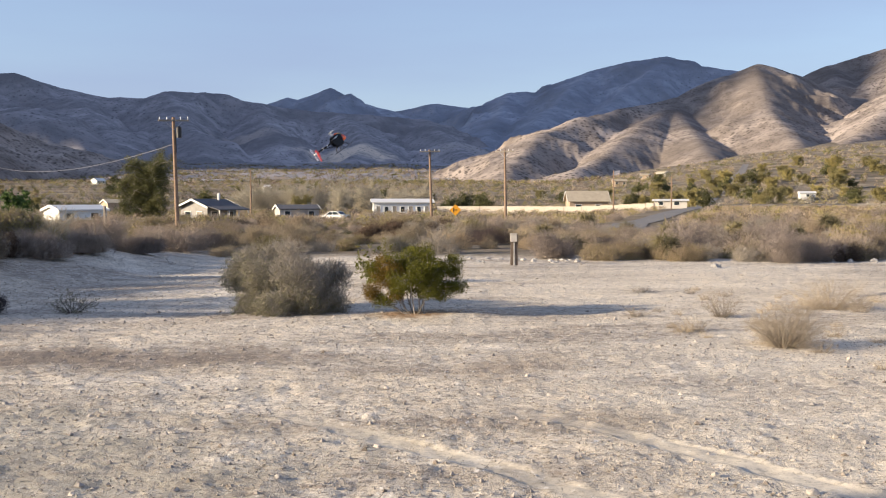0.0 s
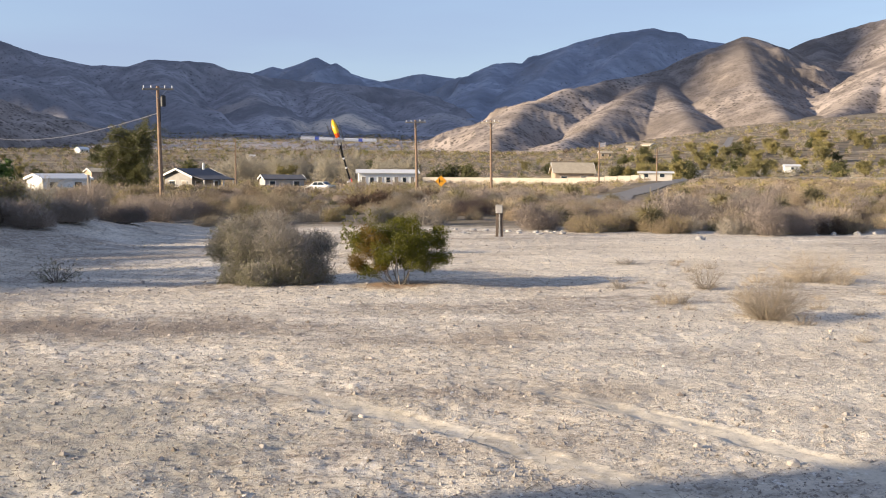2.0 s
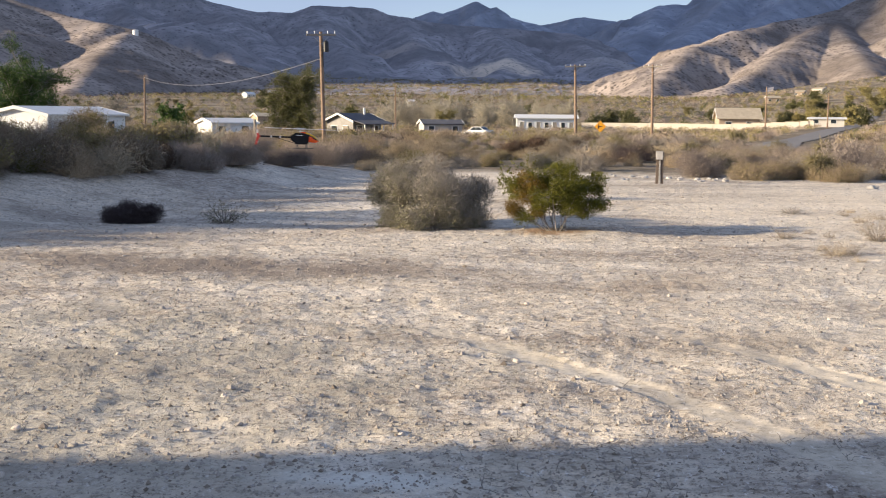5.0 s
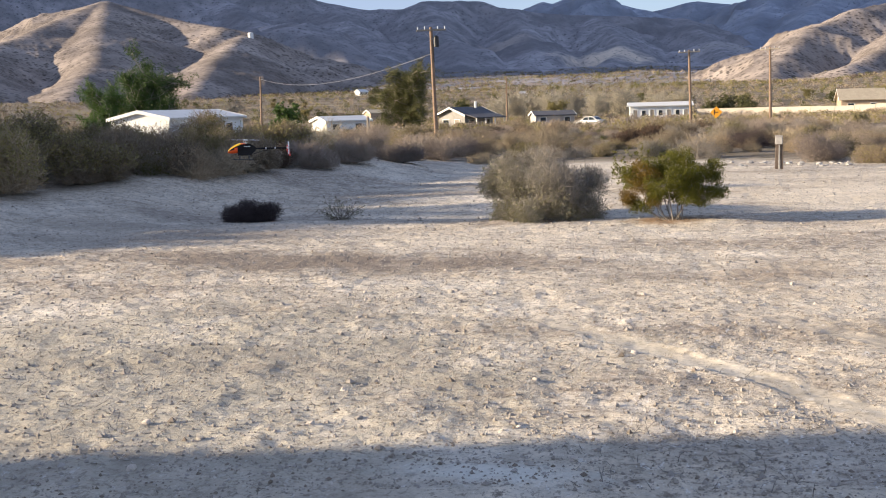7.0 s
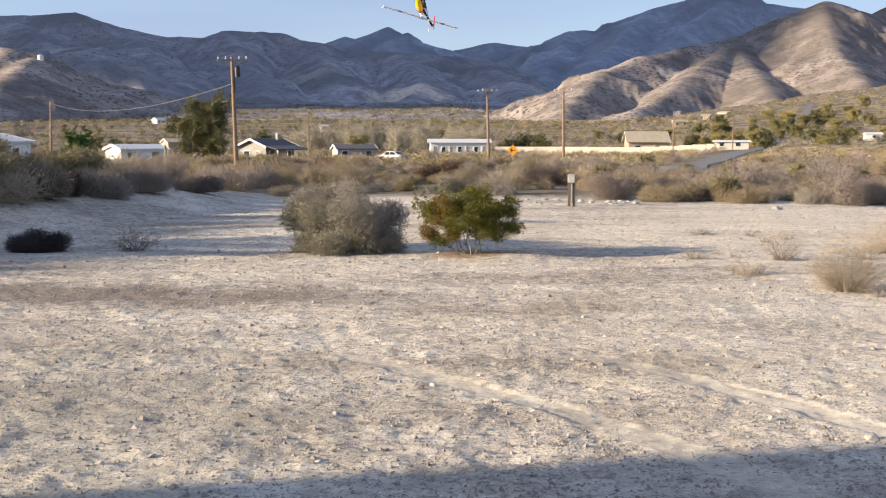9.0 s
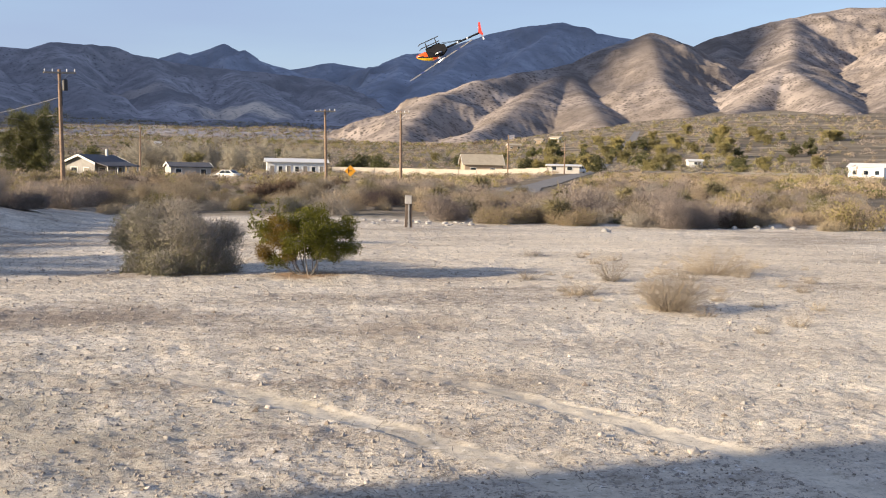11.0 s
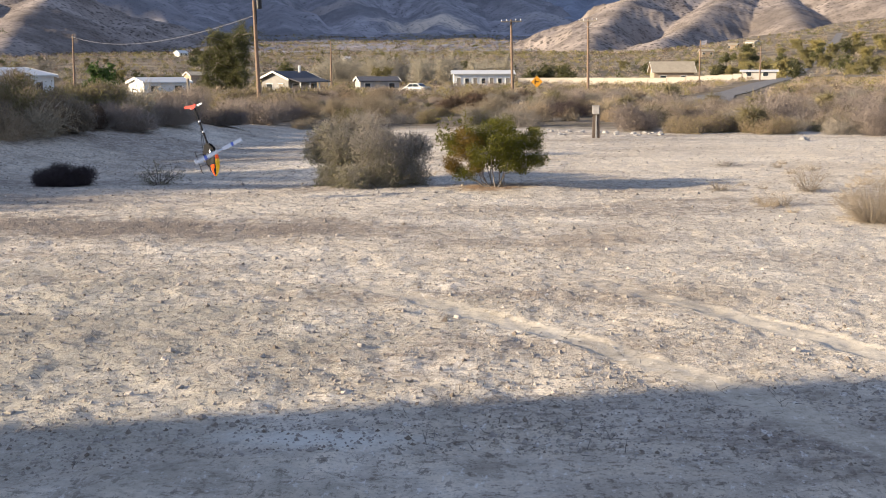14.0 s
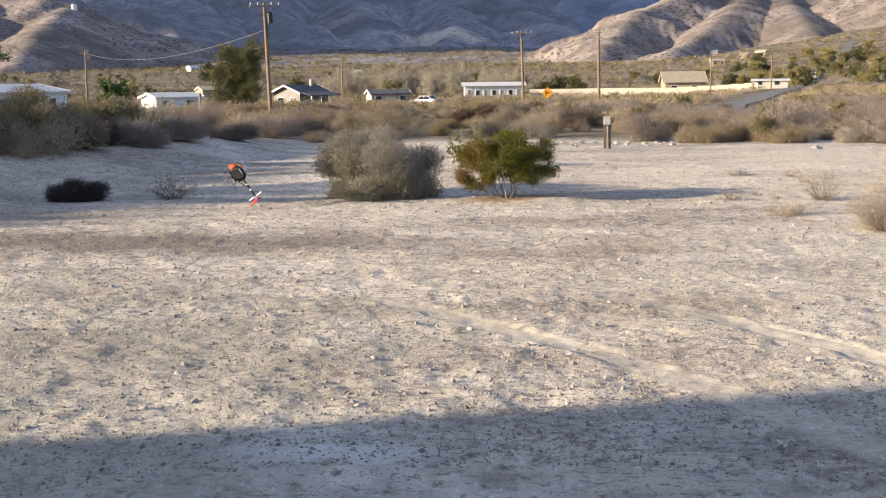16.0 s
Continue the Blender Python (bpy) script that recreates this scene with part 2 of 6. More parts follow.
M_GREYWOOD = plain("grey_wood", (0.30, 0.26, 0.21), 0.9, grain=9, amount=0.35)
M_STEEL = plain("galvanised_steel", (0.42, 0.43, 0.44), 0.45, 0.8)
M_WIRE = plain("wire", (0.20, 0.20, 0.22), 0.6, 0.2)
M_PORCELAIN = plain("porcelain", (0.75, 0.76, 0.76), 0.3)
M_WHITE = plain("white_siding", (0.80, 0.79, 0.75), 0.6, grain=2, amount=0.08)
M_CREAM = plain("cream_stucco", (0.60, 0.555, 0.49), 0.85, grain=3, amount=0.12)
M_TAN = plain("tan_stucco", (0.42, 0.32, 0.23), 0.9, grain=3, amount=0.15)
M_ROOF = plain("dark_shingle", (0.085, 0.085, 0.095), 0.85, grain=5, amount=0.3)
M_ROOF_TAN = plain("tan_roof", (0.41, 0.345, 0.25), 0.85, grain=5, amount=0.2)
M_ROOF_PALE = plain("pale_metal_roof", (0.68, 0.67, 0.64), 0.55, grain=2, amount=0.1)
M_GLASS = plain("window_glass", (0.03, 0.04, 0.05), 0.08, amount=0.1)
M_YELLOW = plain("sign_yellow", (0.80, 0.36, 0.02), 0.5, amount=0.06)
M_BLACK = plain("black_paint", (0.015, 0.015, 0.017), 0.45, amount=0.2)
M_CAR = plain("white_car_paint", (0.78, 0.78, 0.76), 0.25, amount=0.04)
M_RUBBER = plain("tyre_rubber", (0.02, 0.02, 0.02), 0.85)
M_STONE = plain("pale_stone", (0.55, 0.50, 0.44), 0.95, grain=14, amount=0.25, vary=0.3, relief=0.02)
M_CONCRETE = plain("broken_concrete", (0.40, 0.385, 0.365), 0.95, grain=8, amount=0.25, vary=0.2, relief=0.02)
F_TWIG_GREY = foliage("grey_twigs", (0.185, 0.166, 0.14), (0.28, 0.252, 0.215), (0.385, 0.35, 0.305))
F_TWIG_TAN = foliage("tan_twigs", (0.185, 0.143, 0.096), (0.285, 0.225, 0.156), (0.40, 0.325, 0.232))
F_TWIG_DARK = foliage("dark_twigs", (0.06, 0.044, 0.033), (0.105, 0.08, 0.06), (0.155, 0.12, 0.095))
F_STRAW = foliage("straw", (0.28, 0.23, 0.165), (0.38, 0.32, 0.24), (0.48, 0.41, 0.315))
F_CREOSOTE = foliage("creosote_leaves", (0.072, 0.078, 0.009), (0.14, 0.14, 0.014), (0.225, 0.205, 0.02))
F_OLIVE = foliage("olive_leaves", (0.145, 0.13, 0.05), (0.26, 0.226, 0.092), (0.39, 0.33, 0.15))
F_SAGE = foliage("sage_leaves", (0.20, 0.195, 0.115), (0.32, 0.30, 0.20), (0.44, 0.40, 0.295))
F_RUST = foliage("rust_leaves", (0.05, 0.028, 0.02), (0.10, 0.058, 0.04), (0.15, 0.09, 0.062))
F_TREE = foliage("tree_leaves", (0.06, 0.068, 0.025), (0.115, 0.116, 0.045), (0.20, 0.185, 0.082))
F_GREEN = foliage("bright_tree_leaves", (0.06, 0.115, 0.025), (0.115, 0.185, 0.045), (0.19, 0.265, 0.075))
F_BARE = foliage("bare_tree_twigs", (0.29, 0.262, 0.20), (0.38, 0.345, 0.27), (0.47, 0.43, 0.345))
F_BRITTLE = foliage("brittle_grey_leaves", (0.16, 0.155, 0.075), (0.25, 0.238, 0.125), (0.37, 0.345, 0.205))
F_OCHRE = foliage("ochre_leaves", (0.12, 0.075, 0.012), (0.20, 0.125, 0.018), (0.30, 0.19, 0.03))
F_PLUM = foliage("dark_plum_twigs", (0.045, 0.034, 0.034), (0.075, 0.058, 0.058), (0.12, 0.095, 0.09))
F_MAUVE = foliage("mauve_twigs", (0.205, 0.17, 0.143), (0.30, 0.25, 0.213), (0.40, 0.34, 0.295))
F_GOLD = foliage("golden_straw", (0.25, 0.205, 0.135), (0.345, 0.285, 0.195), (0.43, 0.365, 0.26))
F_YUCCA = foliage("yucca_leaves", (0.11, 0.10, 0.05), (0.20, 0.175, 0.095), (0.32, 0.27, 0.17))
M_BLOCK = plain("block_wall", (0.50, 0.445, 0.37), 0.9, grain=2, amount=0.18)


# ---- numbers: noise, ground height ----
def vnoise(x, y, seed=0):
    xi, yi = np.floor(x).astype(np.int64), np.floor(y).astype(np.int64)
    u, v = x - xi, y - yi
    u, v = u * u * (3 - 2 * u), v * v * (3 - 2 * v)

    def h(a, b):
        n = (a * 374761393 + b * 668265263 + seed * 974634721) & 0x7FFFFFFF
        n = ((n ^ (n >> 13)) * 1274126177) & 0x7FFFFFFF
        return ((n ^ (n >> 16)) & 0xFFFF) / 65535.0

    return (h(xi, yi) * (1 - u) + h(xi + 1, yi) * u) * (1 - v) + (h(xi, yi + 1) * (1 - u) + h(xi + 1, yi + 1) * u) * v


def fbm(x, y, seed=0, octaves=4, ridged=False):
    total, amp, norm = 0.0, 1.0, 0.0
    for k in range(octaves):
        n = vnoise(x * 2 ** k, y * 2 ** k, seed + k) * 2 - 1
        total, norm, amp = total + amp * (1 - 2 * abs(n) if ridged else n), norm + amp, amp * 0.5
    return total / norm


def smooth(a, b, x):
    t = np.clip((x - a) / (b - a), 0, 1)
    return t * t * (3 - 2 * t)


RUTS = [((-1.6, 11.6), (-0.35, 10.3), (0.5, 9.4), (1.4, 8.2), (2.3, 6.6)), ((0.5, 12.2), (1.75, 10.75), (2.65, 9.5), (3.4, 8.35), (4.3, 6.6))]


def line_distance(x, y, pts):
    d = np.full(np.shape(x), 1e9)
    for (ax, ay), (bx, by) in zip(pts, pts[1:]):
        t = np.clip(((x - ax) * (bx - ax) + (y - ay) * (by - ay)) / ((bx - ax) ** 2 + (by - ay) ** 2), 0, 1)
        d = np.minimum(d, np.hypot(x - ax - t * (bx - ax), y - ay - t * (by - ay)))
    return d


def ground_z(x, y):
    x, y = np.asarray(x, float), np.asarray(y, float)
    r, az = np.hypot(x, y), np.degrees(np.arctan2(x, y))
    z = 0.035 * fbm(x * 0.5, y * 0.5, 3) * smooth(2, 6, r) + (0.024 * fbm(x * 2.6, y * 2.6, 9) + 0.016 * fbm(x * 6.5, y * 6.5, 19, 2)) * smooth(70, 30, r) + 0.1 * fbm(x * 0.06, y * 0.06, 5) * smooth(20, 60, r)
    for rut in RUTS:
        d = line_distance(x, y, rut) + 0.03 * fbm(x * 1.3, y * 1.3, 14)
        worn = (0.6 + 0.4 * vnoise(x * 0.8, y * 0.8, 15)) * smooth(12.3, 10.0, y) * smooth(0.19, 0.13, d)
        z = z * (1 - 0.6 * worn) - 0.017 * worn
    # bank along the lot, rising to the brush
    s = -((x + 12.6) * 0.98 - (y - 15) * 0.2) + 1.1 * fbm(x * 0.16, y * 0.16, 8)
    z = z + 0.75 * smooth(-0.5, 5.5, s) * smooth(9, 15, y) * smooth(52, 34, y)
    # shallow run-off behind the near rise
    z = z - 0.16 * np.exp(-((y - 25.5 - 0.1 * x) / 2.6) ** 2) * smooth(0, -5, x)
    z = z + 1.1 * smooth(6, 12, az) * smooth(85, 200, r) * (az < 90)
    slope = 0.027 + 0.043 * smooth(4, 22, az) * (az < 90)
    z = z - 0.3 * smooth(45, 85, r) - 1.0 * smooth(85, 170, r) + np.clip(r - 300, 0, 700 + 320 * smooth(4, 12, az) * (az < 90)) * slope * smooth(280, 560, r) + np.clip(r - 1320, 0, 4000) * 0.01
    return z


def gz(x, y):
    return float(ground_z(x, y))


def at(az, dist, dz=0.0):
    x, y = dist * math.sin(radians(az)), dist * math.cos(radians(az))
    return x, y, gz(x, y) + dz


def mesh(name, verts, faces, mats, smooth_faces=False, index=None):
    me = bpy.data.meshes.new(name)
    v, f = np.asarray(verts, np.float32), faces if isinstance(faces, np.ndarray) else np.array(faces)
    n, k = f.shape
    me.vertices.add(len(v))
    me.vertices.foreach_set("co", v.ravel())
    me.loops.add(n * k)
    me.loops.foreach_set("vertex_index", f.astype(np.int32).ravel())
    me.polygons.add(n)
    me.polygons.foreach_set("loop_start", np.arange(0, n * k, k, dtype=np.int32))
    for m in mats if isinstance(mats, (list, tuple)) else [mats]:
        me.materials.append(m)
    if index is not None:
        me.polygons.foreach_set("material_index", np.asarray(index, np.int32))
    me.polygons.foreach_set("use_smooth", np.full(n, bool(smooth_faces)))
    me.update(calc_edges=True)
    return me


def grid_faces(nr, nc, keep=None):
    i = np.arange((nr - 1) * (nc - 1))
    r, c = i // (nc - 1), i % (nc - 1)
    a = r * nc + c
    f = np.stack([a, a + 1, a + nc + 1, a + nc], 1)
    return f if keep is None else f[keep[f].any(1)]


def build_ground():
    az = np.radians(np.concatenate([np.arange(-180, -44, 4.0), np.arange(-44, 30, 0.12), np.arange(30, 180.1, 4.0)]))
    az[-1] = az[0] + 2 * math.pi
    rs = np.concatenate([[0.02, 1.0, 2.0, 3.0, 4.0, 5.0], np.arange(5.6, 13, 0.04), np.geomspace(13, 32, 150), np.geomspace(32.5, 4800, 210)])
    R, A = np.meshgrid(rs, az, indexing="ij")
    X, Y = R * np.sin(A), R * np.cos(A)
    v = np.stack([X, Y, ground_z(X, Y)], -1).reshape(-1, 3)
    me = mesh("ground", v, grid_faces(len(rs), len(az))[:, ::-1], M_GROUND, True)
    packed = np.max([smooth(0.25, 0.12, line_distance(v[:, 0], v[:, 1], r) + 0.05 * fbm(v[:, 0] * 1.3, v[:, 1] * 1.3, 14)) for r in RUTS], 0) * smooth(12.6, 10.0, v[:, 1])
    me.attributes.new("worn", "FLOAT", "POINT").data.foreach_set("value", packed.astype(np.float32))
    ob = new("ground", me)
    tagged(ob, "pale sandy gravel lot and desert floor with wheel ruts", "ground", kind="structure")


build_ground()


def apron_z(x, y):
    """The long brushy slope at the foot of the range."""
    return ground_z(x, y) + np.clip(np.hypot(x, y) - 1000, -40, 1e4) * 0.05 + 5.0 * fbm(x / 110, y / 170, 28, 4, True)


# ---- mountains: ridges and spurs, each a crest line that falls away to both sides ----
def ridge_point(az, el, r):
    return np.array([r * math.sin(radians(az)), r * math.cos(radians(az)), 2.3 + r * math.tan(radians(el))])


def build_mountain(name, label, mat, ridges, az_span, r_span, da, dr, fall=0.5, rough=14.0, seed=1, apron=False):
    az = np.radians(np.arange(az_span[0], az_span[1] + da, da))
    rs = np.arange(r_span[0], r_span[1] + dr, dr)
    R, A = np.meshgrid(rs, az, indexing="ij")
    X, Y = R * np.sin(A), R * np.cos(A)
    wx, wy = 35 * fbm(X / 170, Y / 170, seed + 5, 3), 35 * fbm(X / 170, Y / 170, seed + 9, 3)
    best = np.full(X.shape, -1e9)
    near = np.full(X.shape, 1e9)
    for ridge in ridges:
        p = [ridge_point(*q) for q in ridge]
        for a, b in zip(p, p[1:]):
            ux, uy = b[0] - a[0], b[1] - a[1]
            # the crest itself is not warped, its flanks are
            t0 = np.clip(((X - a[0]) * ux + (Y - a[1]) * uy) / (ux * ux + uy * uy), 0, 1)
            d0 = np.hypot(X - a[0] - t0 * ux, Y - a[1] - t0 * uy)
            w = smooth(0, 120, d0)
            Xw, Yw = X + wx * w, Y + wy * w
            t = np.clip(((Xw - a[0]) * ux + (Yw - a[1]) * uy) / (ux * ux + uy * uy), 0, 1)
            d = np.hypot(Xw - a[0] - t * ux, Yw - a[1] - t * uy)
            h = a[2] + t * (b[2] - a[2]) - fall * (np.sqrt(d * d + 60) - 7.7)
            best = np.maximum(best, h)
            near = np.minimum(near, d0)
    g = ground_z(X, Y)
    amp = rough * (0.15 + 0.85 * smooth(0, 90, near))
    Z = best + amp * (fbm(X / 130, Y / 130, seed, 6, True) * 1.9 - 0.5) + 0.16 * rough * fbm(X / 30, Y / 30, seed + 3, 4, True) * smooth(0, 40, near)
    if apron:
        Z = np.maximum(Z, apron_z(X, Y))
    low = g - 6
    Z = np.maximum(Z, low)
    v = np.stack([X, Y, Z], -1).reshape(-1, 3)
    keep = (Z > g - 5.5).reshape(-1)
    f = grid_faces(len(rs), len(az), keep)[:, ::-1]
    ob = new(name, mesh(name, v, f, mat, True))
    return tagged(ob, label, "mountain", kind="structure")


build_mountain("mountain_far", "far peak line under the sky, with haze blue put into its colour", M_FAR, [
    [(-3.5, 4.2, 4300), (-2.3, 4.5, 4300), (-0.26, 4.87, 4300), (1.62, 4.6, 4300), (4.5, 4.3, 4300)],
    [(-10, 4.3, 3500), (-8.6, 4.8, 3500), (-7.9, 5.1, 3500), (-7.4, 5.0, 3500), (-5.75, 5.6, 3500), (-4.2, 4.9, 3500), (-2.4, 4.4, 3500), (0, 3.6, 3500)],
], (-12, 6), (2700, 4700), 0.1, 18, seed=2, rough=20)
build_mountain("mountain_middle", "brush-covered mountain behind the foothills, with haze blue put into its colour", M_FAR, [
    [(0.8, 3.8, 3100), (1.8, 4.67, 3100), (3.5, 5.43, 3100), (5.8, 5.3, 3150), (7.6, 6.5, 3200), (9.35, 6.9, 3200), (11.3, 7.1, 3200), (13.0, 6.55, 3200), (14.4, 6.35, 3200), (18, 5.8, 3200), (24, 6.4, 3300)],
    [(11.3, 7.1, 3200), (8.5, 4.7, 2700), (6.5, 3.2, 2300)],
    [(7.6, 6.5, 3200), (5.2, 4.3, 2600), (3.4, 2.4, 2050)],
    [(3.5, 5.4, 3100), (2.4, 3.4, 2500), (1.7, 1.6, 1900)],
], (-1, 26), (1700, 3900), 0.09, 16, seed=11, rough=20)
build_mountain("mountain_range", "shaded grey-brown desert mountain range with spurs", M_RANGE, [
    [(-42, 6.2, 2100), (-36, 6.1, 2100), (-30, 6.3, 2150), (-24.4, 5.65, 2200), (-22.9, 5.72, 2200), (-21.0, 5.95, 2200), (-18.95, 5.29, 2250), (-16.7, 4.97, 2250), (-15, 5.0, 2250), (-13.9, 5.3, 2250),
     (-11, 5.24, 2300), (-10.1, 4.94, 2300), (-8.6, 4.72, 2350), (-6.5, 4.45, 2400), (-3.9, 4.35, 2400), (-1, 4.1, 2450), (1.2, 3.2, 2450)],
    [(-5.4, 4.4, 2400), (-3.9, 3.2, 1950), (-4.6, 1.8, 1550), (-5.0, 1.1, 1420)],
    [(-1, 4.1, 2450), (0.2, 3.2, 2100), (1.5, 1.9, 1600), (1.7, 1.2, 1420)],
    [(-13.9, 5.3, 2250), (-12.4, 3.1, 1750), (-11.8, 1.4, 1480)],
    [(-9.5, 4.8, 2300), (-8.3, 2.9, 1800), (-8.6, 1.2, 1480)],
    [(-18.9, 5.3, 2250), (-16.8, 3.4, 1750), (-15.6, 1.6, 1450)],
    [(-24, 5.65, 2200), (-22, 4.2, 1800), (-19.9, 4.37, 1500), (-18.2, 3.0, 1400), (-17.6, 1.8, 1300)],
], (-42, 9), (960, 2900), 0.09, 12, seed=21, rough=18, apron=True)
build_mountain("foothill_west", "dry sunlit foothill dotted with brush", M_HILL, [
    [(-42, 2.4, 950), (-36, 2.9, 1000), (-34.5, 3.42, 1050), (-29.5, 5.5, 1300), (-26.6, 4.72, 1250), (-24.2, 4.25, 1180), (-22.9, 3.95, 1165), (-20.6, 2.8, 1240), (-18.3, 1.5, 1340)],
    [(-22.9, 3.9, 1165), (-24.6, 2.4, 960), (-25.8, 0.9, 790)],
    [(-29.5, 5.5, 1300), (-30.2, 2.6, 950), (-31.5, 1.0, 780)],
    [(-34.5, 3.4, 1050), (-36.5, 1.2, 800)],
], (-44, -16), (700, 1700), 0.09, 8, seed=31, rough=11, fall=0.42)
build_mountain("foothill_east", "dry sunlit hill with gullies and scattered brush", M_HILL, [
    [(3.0, 1.2, 960), (5.1, 3.37, 1150), (7.0, 4.05, 1250), (9.1, 4.61, 1350), (11.9, 5.1, 1450), (14.3, 6.05, 1500), (15.8, 6.55, 1520), (17.3, 6.04, 1560), (18.6, 5.3, 1620)],
    [(11.7, 4.9, 1420), (9.4, 3.1, 1150), (6.6, 1.3, 930)],
    [(15.6, 6.5, 1500), (16.2, 4.4, 1250), (17.65, 2.74, 1050), (18.2, 2.0, 940)],
    [(11.6, 4.7, 1400), (12.6, 3.2, 1180), (13.6, 2.0, 980)],
], (-4, 22), (800, 2000), 0.07, 7, seed=41, rough=14, fall=0.48)
build_mountain("mountain_east", "steep brown mountain flank with dark gullies", M_HILL, [
    [(16.5, 5.2, 1950), (17.6, 5.85, 1950), (19.1, 6.44, 1950), (21.6, 7.07, 2000), (25, 7.7, 2100), (32, 7.5, 2100), (44, 6, 2100)],
    [(19.3, 6.4, 1950), (19.3, 4.6, 1600), (19.0, 3.2, 1350)],
    [(22.5, 7.2, 2020), (22.6, 5.4, 1600), (22.3, 4.85, 1280), (20.6, 3.3, 1120), (19.5, 2.3, 980)],
    [(22.3, 4.85, 1280), (24.5, 3.6, 1100), (25.5, 2.6, 950)],
    [(29, 7.6, 2100), (28, 5, 1500), (27, 3, 1050)],
], (15, 46), (900, 2700), 0.1, 10, seed=51, rough=16)
# an unseen high range, added west of the valley to keep the low sun off the northern slopes
build_mountain("unseen_west_range", "unseen high range added in the west to block the low sun", M_RANGE, [
    [(-76.3, 23.4, 3500), (-70, 26, 3700), (-60, 24, 4200), (-50, 23, 4800), (-44, 23, 5100)],
], (-85.3, -43), (2900, 5600), 0.7, 60, seed=61, rough=30, fall=0.8)


# ---- building blocks ----
def part(name, bm, mat, parent, label="", flat=True):
    me = bpy.data.meshes.new(name)
    bmesh.ops.recalc_face_normals(bm, faces=bm.faces)
    bm.to_mesh(me)
    bm.free()
    for m in mat if isinstance(mat, (list, tuple)) else [mat]:
        me.materials.append(m)
    if not flat:
        me.polygons.foreach_set("use_smooth", np.ones(len(me.polygons), bool))
    ob = new(name, me)
    ob.parent = parent
    return tagged(ob, label)


def thing(name, m, label, category, group="", kind=""):
    ob = new(name)
    ob.empty_display_size = 0.2
    ob.matrix_basis = m
    return tagged(ob, label, category, group, kind)


def box(bm, sx, sy, sz, m=None, bevel=0.0, mat=0):
    """A box of these sizes about the middle of its base."""
    geo = bmesh.ops.create_cube(bm, size=1.0)["verts"]
    for v in geo:
        v.co = Vector((v.co.x * sx, v.co.y * sy, (v.co.z + 0.5) * sz))
    faces = list({f for v in geo for f in v.link_faces})
    if bevel:
        out = bmesh.ops.bevel(bm, geom=list({e for v in geo for e in v.link_edges}), offset=bevel, segments=1, affect="EDGES")
        geo = list({v for f in bm.faces for v in f.verts if f in set(out["faces"])} | {v for v in geo if v.is_valid})
        faces = list({f for v in geo for f in v.link_faces})
    for f in faces:
        f.material_index = mat
    if m is not None:
        for v in geo:
            v.co = m @ v.co
    return geo


def rod(bm, a, b, r1, r2=None, n=8, mat=0):
    a, b = Vector(a), Vector(b)
    r2 = r1 if r2 is None else r2
    q = (b - a).to_track_quat("Z", "Y")
    rings = [[bm.verts.new(p + q @ Vector((r * math.cos(k * 2 * math.pi / n), r * math.sin(k * 2 * math.pi / n), 0))) for k in range(n)] for p, r in ((a, r1), (b, r2))]
    for k in range(n):
        bm.faces.new((rings[0][k], rings[0][(k + 1) % n], rings[1][(k + 1) % n], rings[1][k])).material_index = mat
    bm.faces.new(rings[0][::-1]).material_index = mat
    bm.faces.new(rings[1]).material_index = mat


def loft(bm, rings, cap=True, mat=0):
    """Skin through rings of points, all with as many points."""
    rows = [[bm.verts.new(p) for p in ring] for ring in rings]
    n = len(rows[0])
    for a, b in zip(rows, rows[1:]):
        for k in range(n):
            bm.faces.new((a[k], a[(k + 1) % n], b[(k + 1) % n], b[k])).material_index = mat
    if cap:
        bm.faces.new(rows[0][::-1]).material_index = mat
        bm.faces.new(rows[-1]).material_index = mat


def prism(bm, outline, depth, m=None, mat=0):
    """An outline in x and z, given thickness along y."""
    a = [bm.verts.new((x, -depth / 2, z)) for x, z in outline]
    b = [bm.verts.new((x, depth / 2, z)) for x, z in outline]
    n = len(a)
    fs = [bm.faces.new(a), bm.faces.new(b[::-1])] + [bm.faces.new((a[k], b[k], b[(k + 1) % n], a[(k + 1) % n])) for k in range(n)]
    for f in fs:
        f.material_index = mat
    if m is not None:
        for v in a + b:
            v.co = m @ v.co


def upright(az, dist, turn=0.0, dz=0.0):
    x, y, z = at(az, dist)
    return pose(x, y, z + dz, 0, 0, -az + turn)


# ---- plants ----
def twigs(rng, start, way, length, r0, n_seg, bend, droop=0.0):
    """Paths: from start points along ways, bending. Returns (n, seg + 1, 3)."""
    n = len(start)
    p, pts = start.copy(), [start.copy()]
    w = way.copy()
    for _ in range(n_seg):
        w = w + rng.normal(0, bend, (n, 3))
        w[:, 2] -= droop
        w /= np.linalg.norm(w, axis=1, keepdims=True)
        p = p + w * (length / n_seg)[:, None]
        pts.append(p.copy())
    return np.stack(pts, 1)


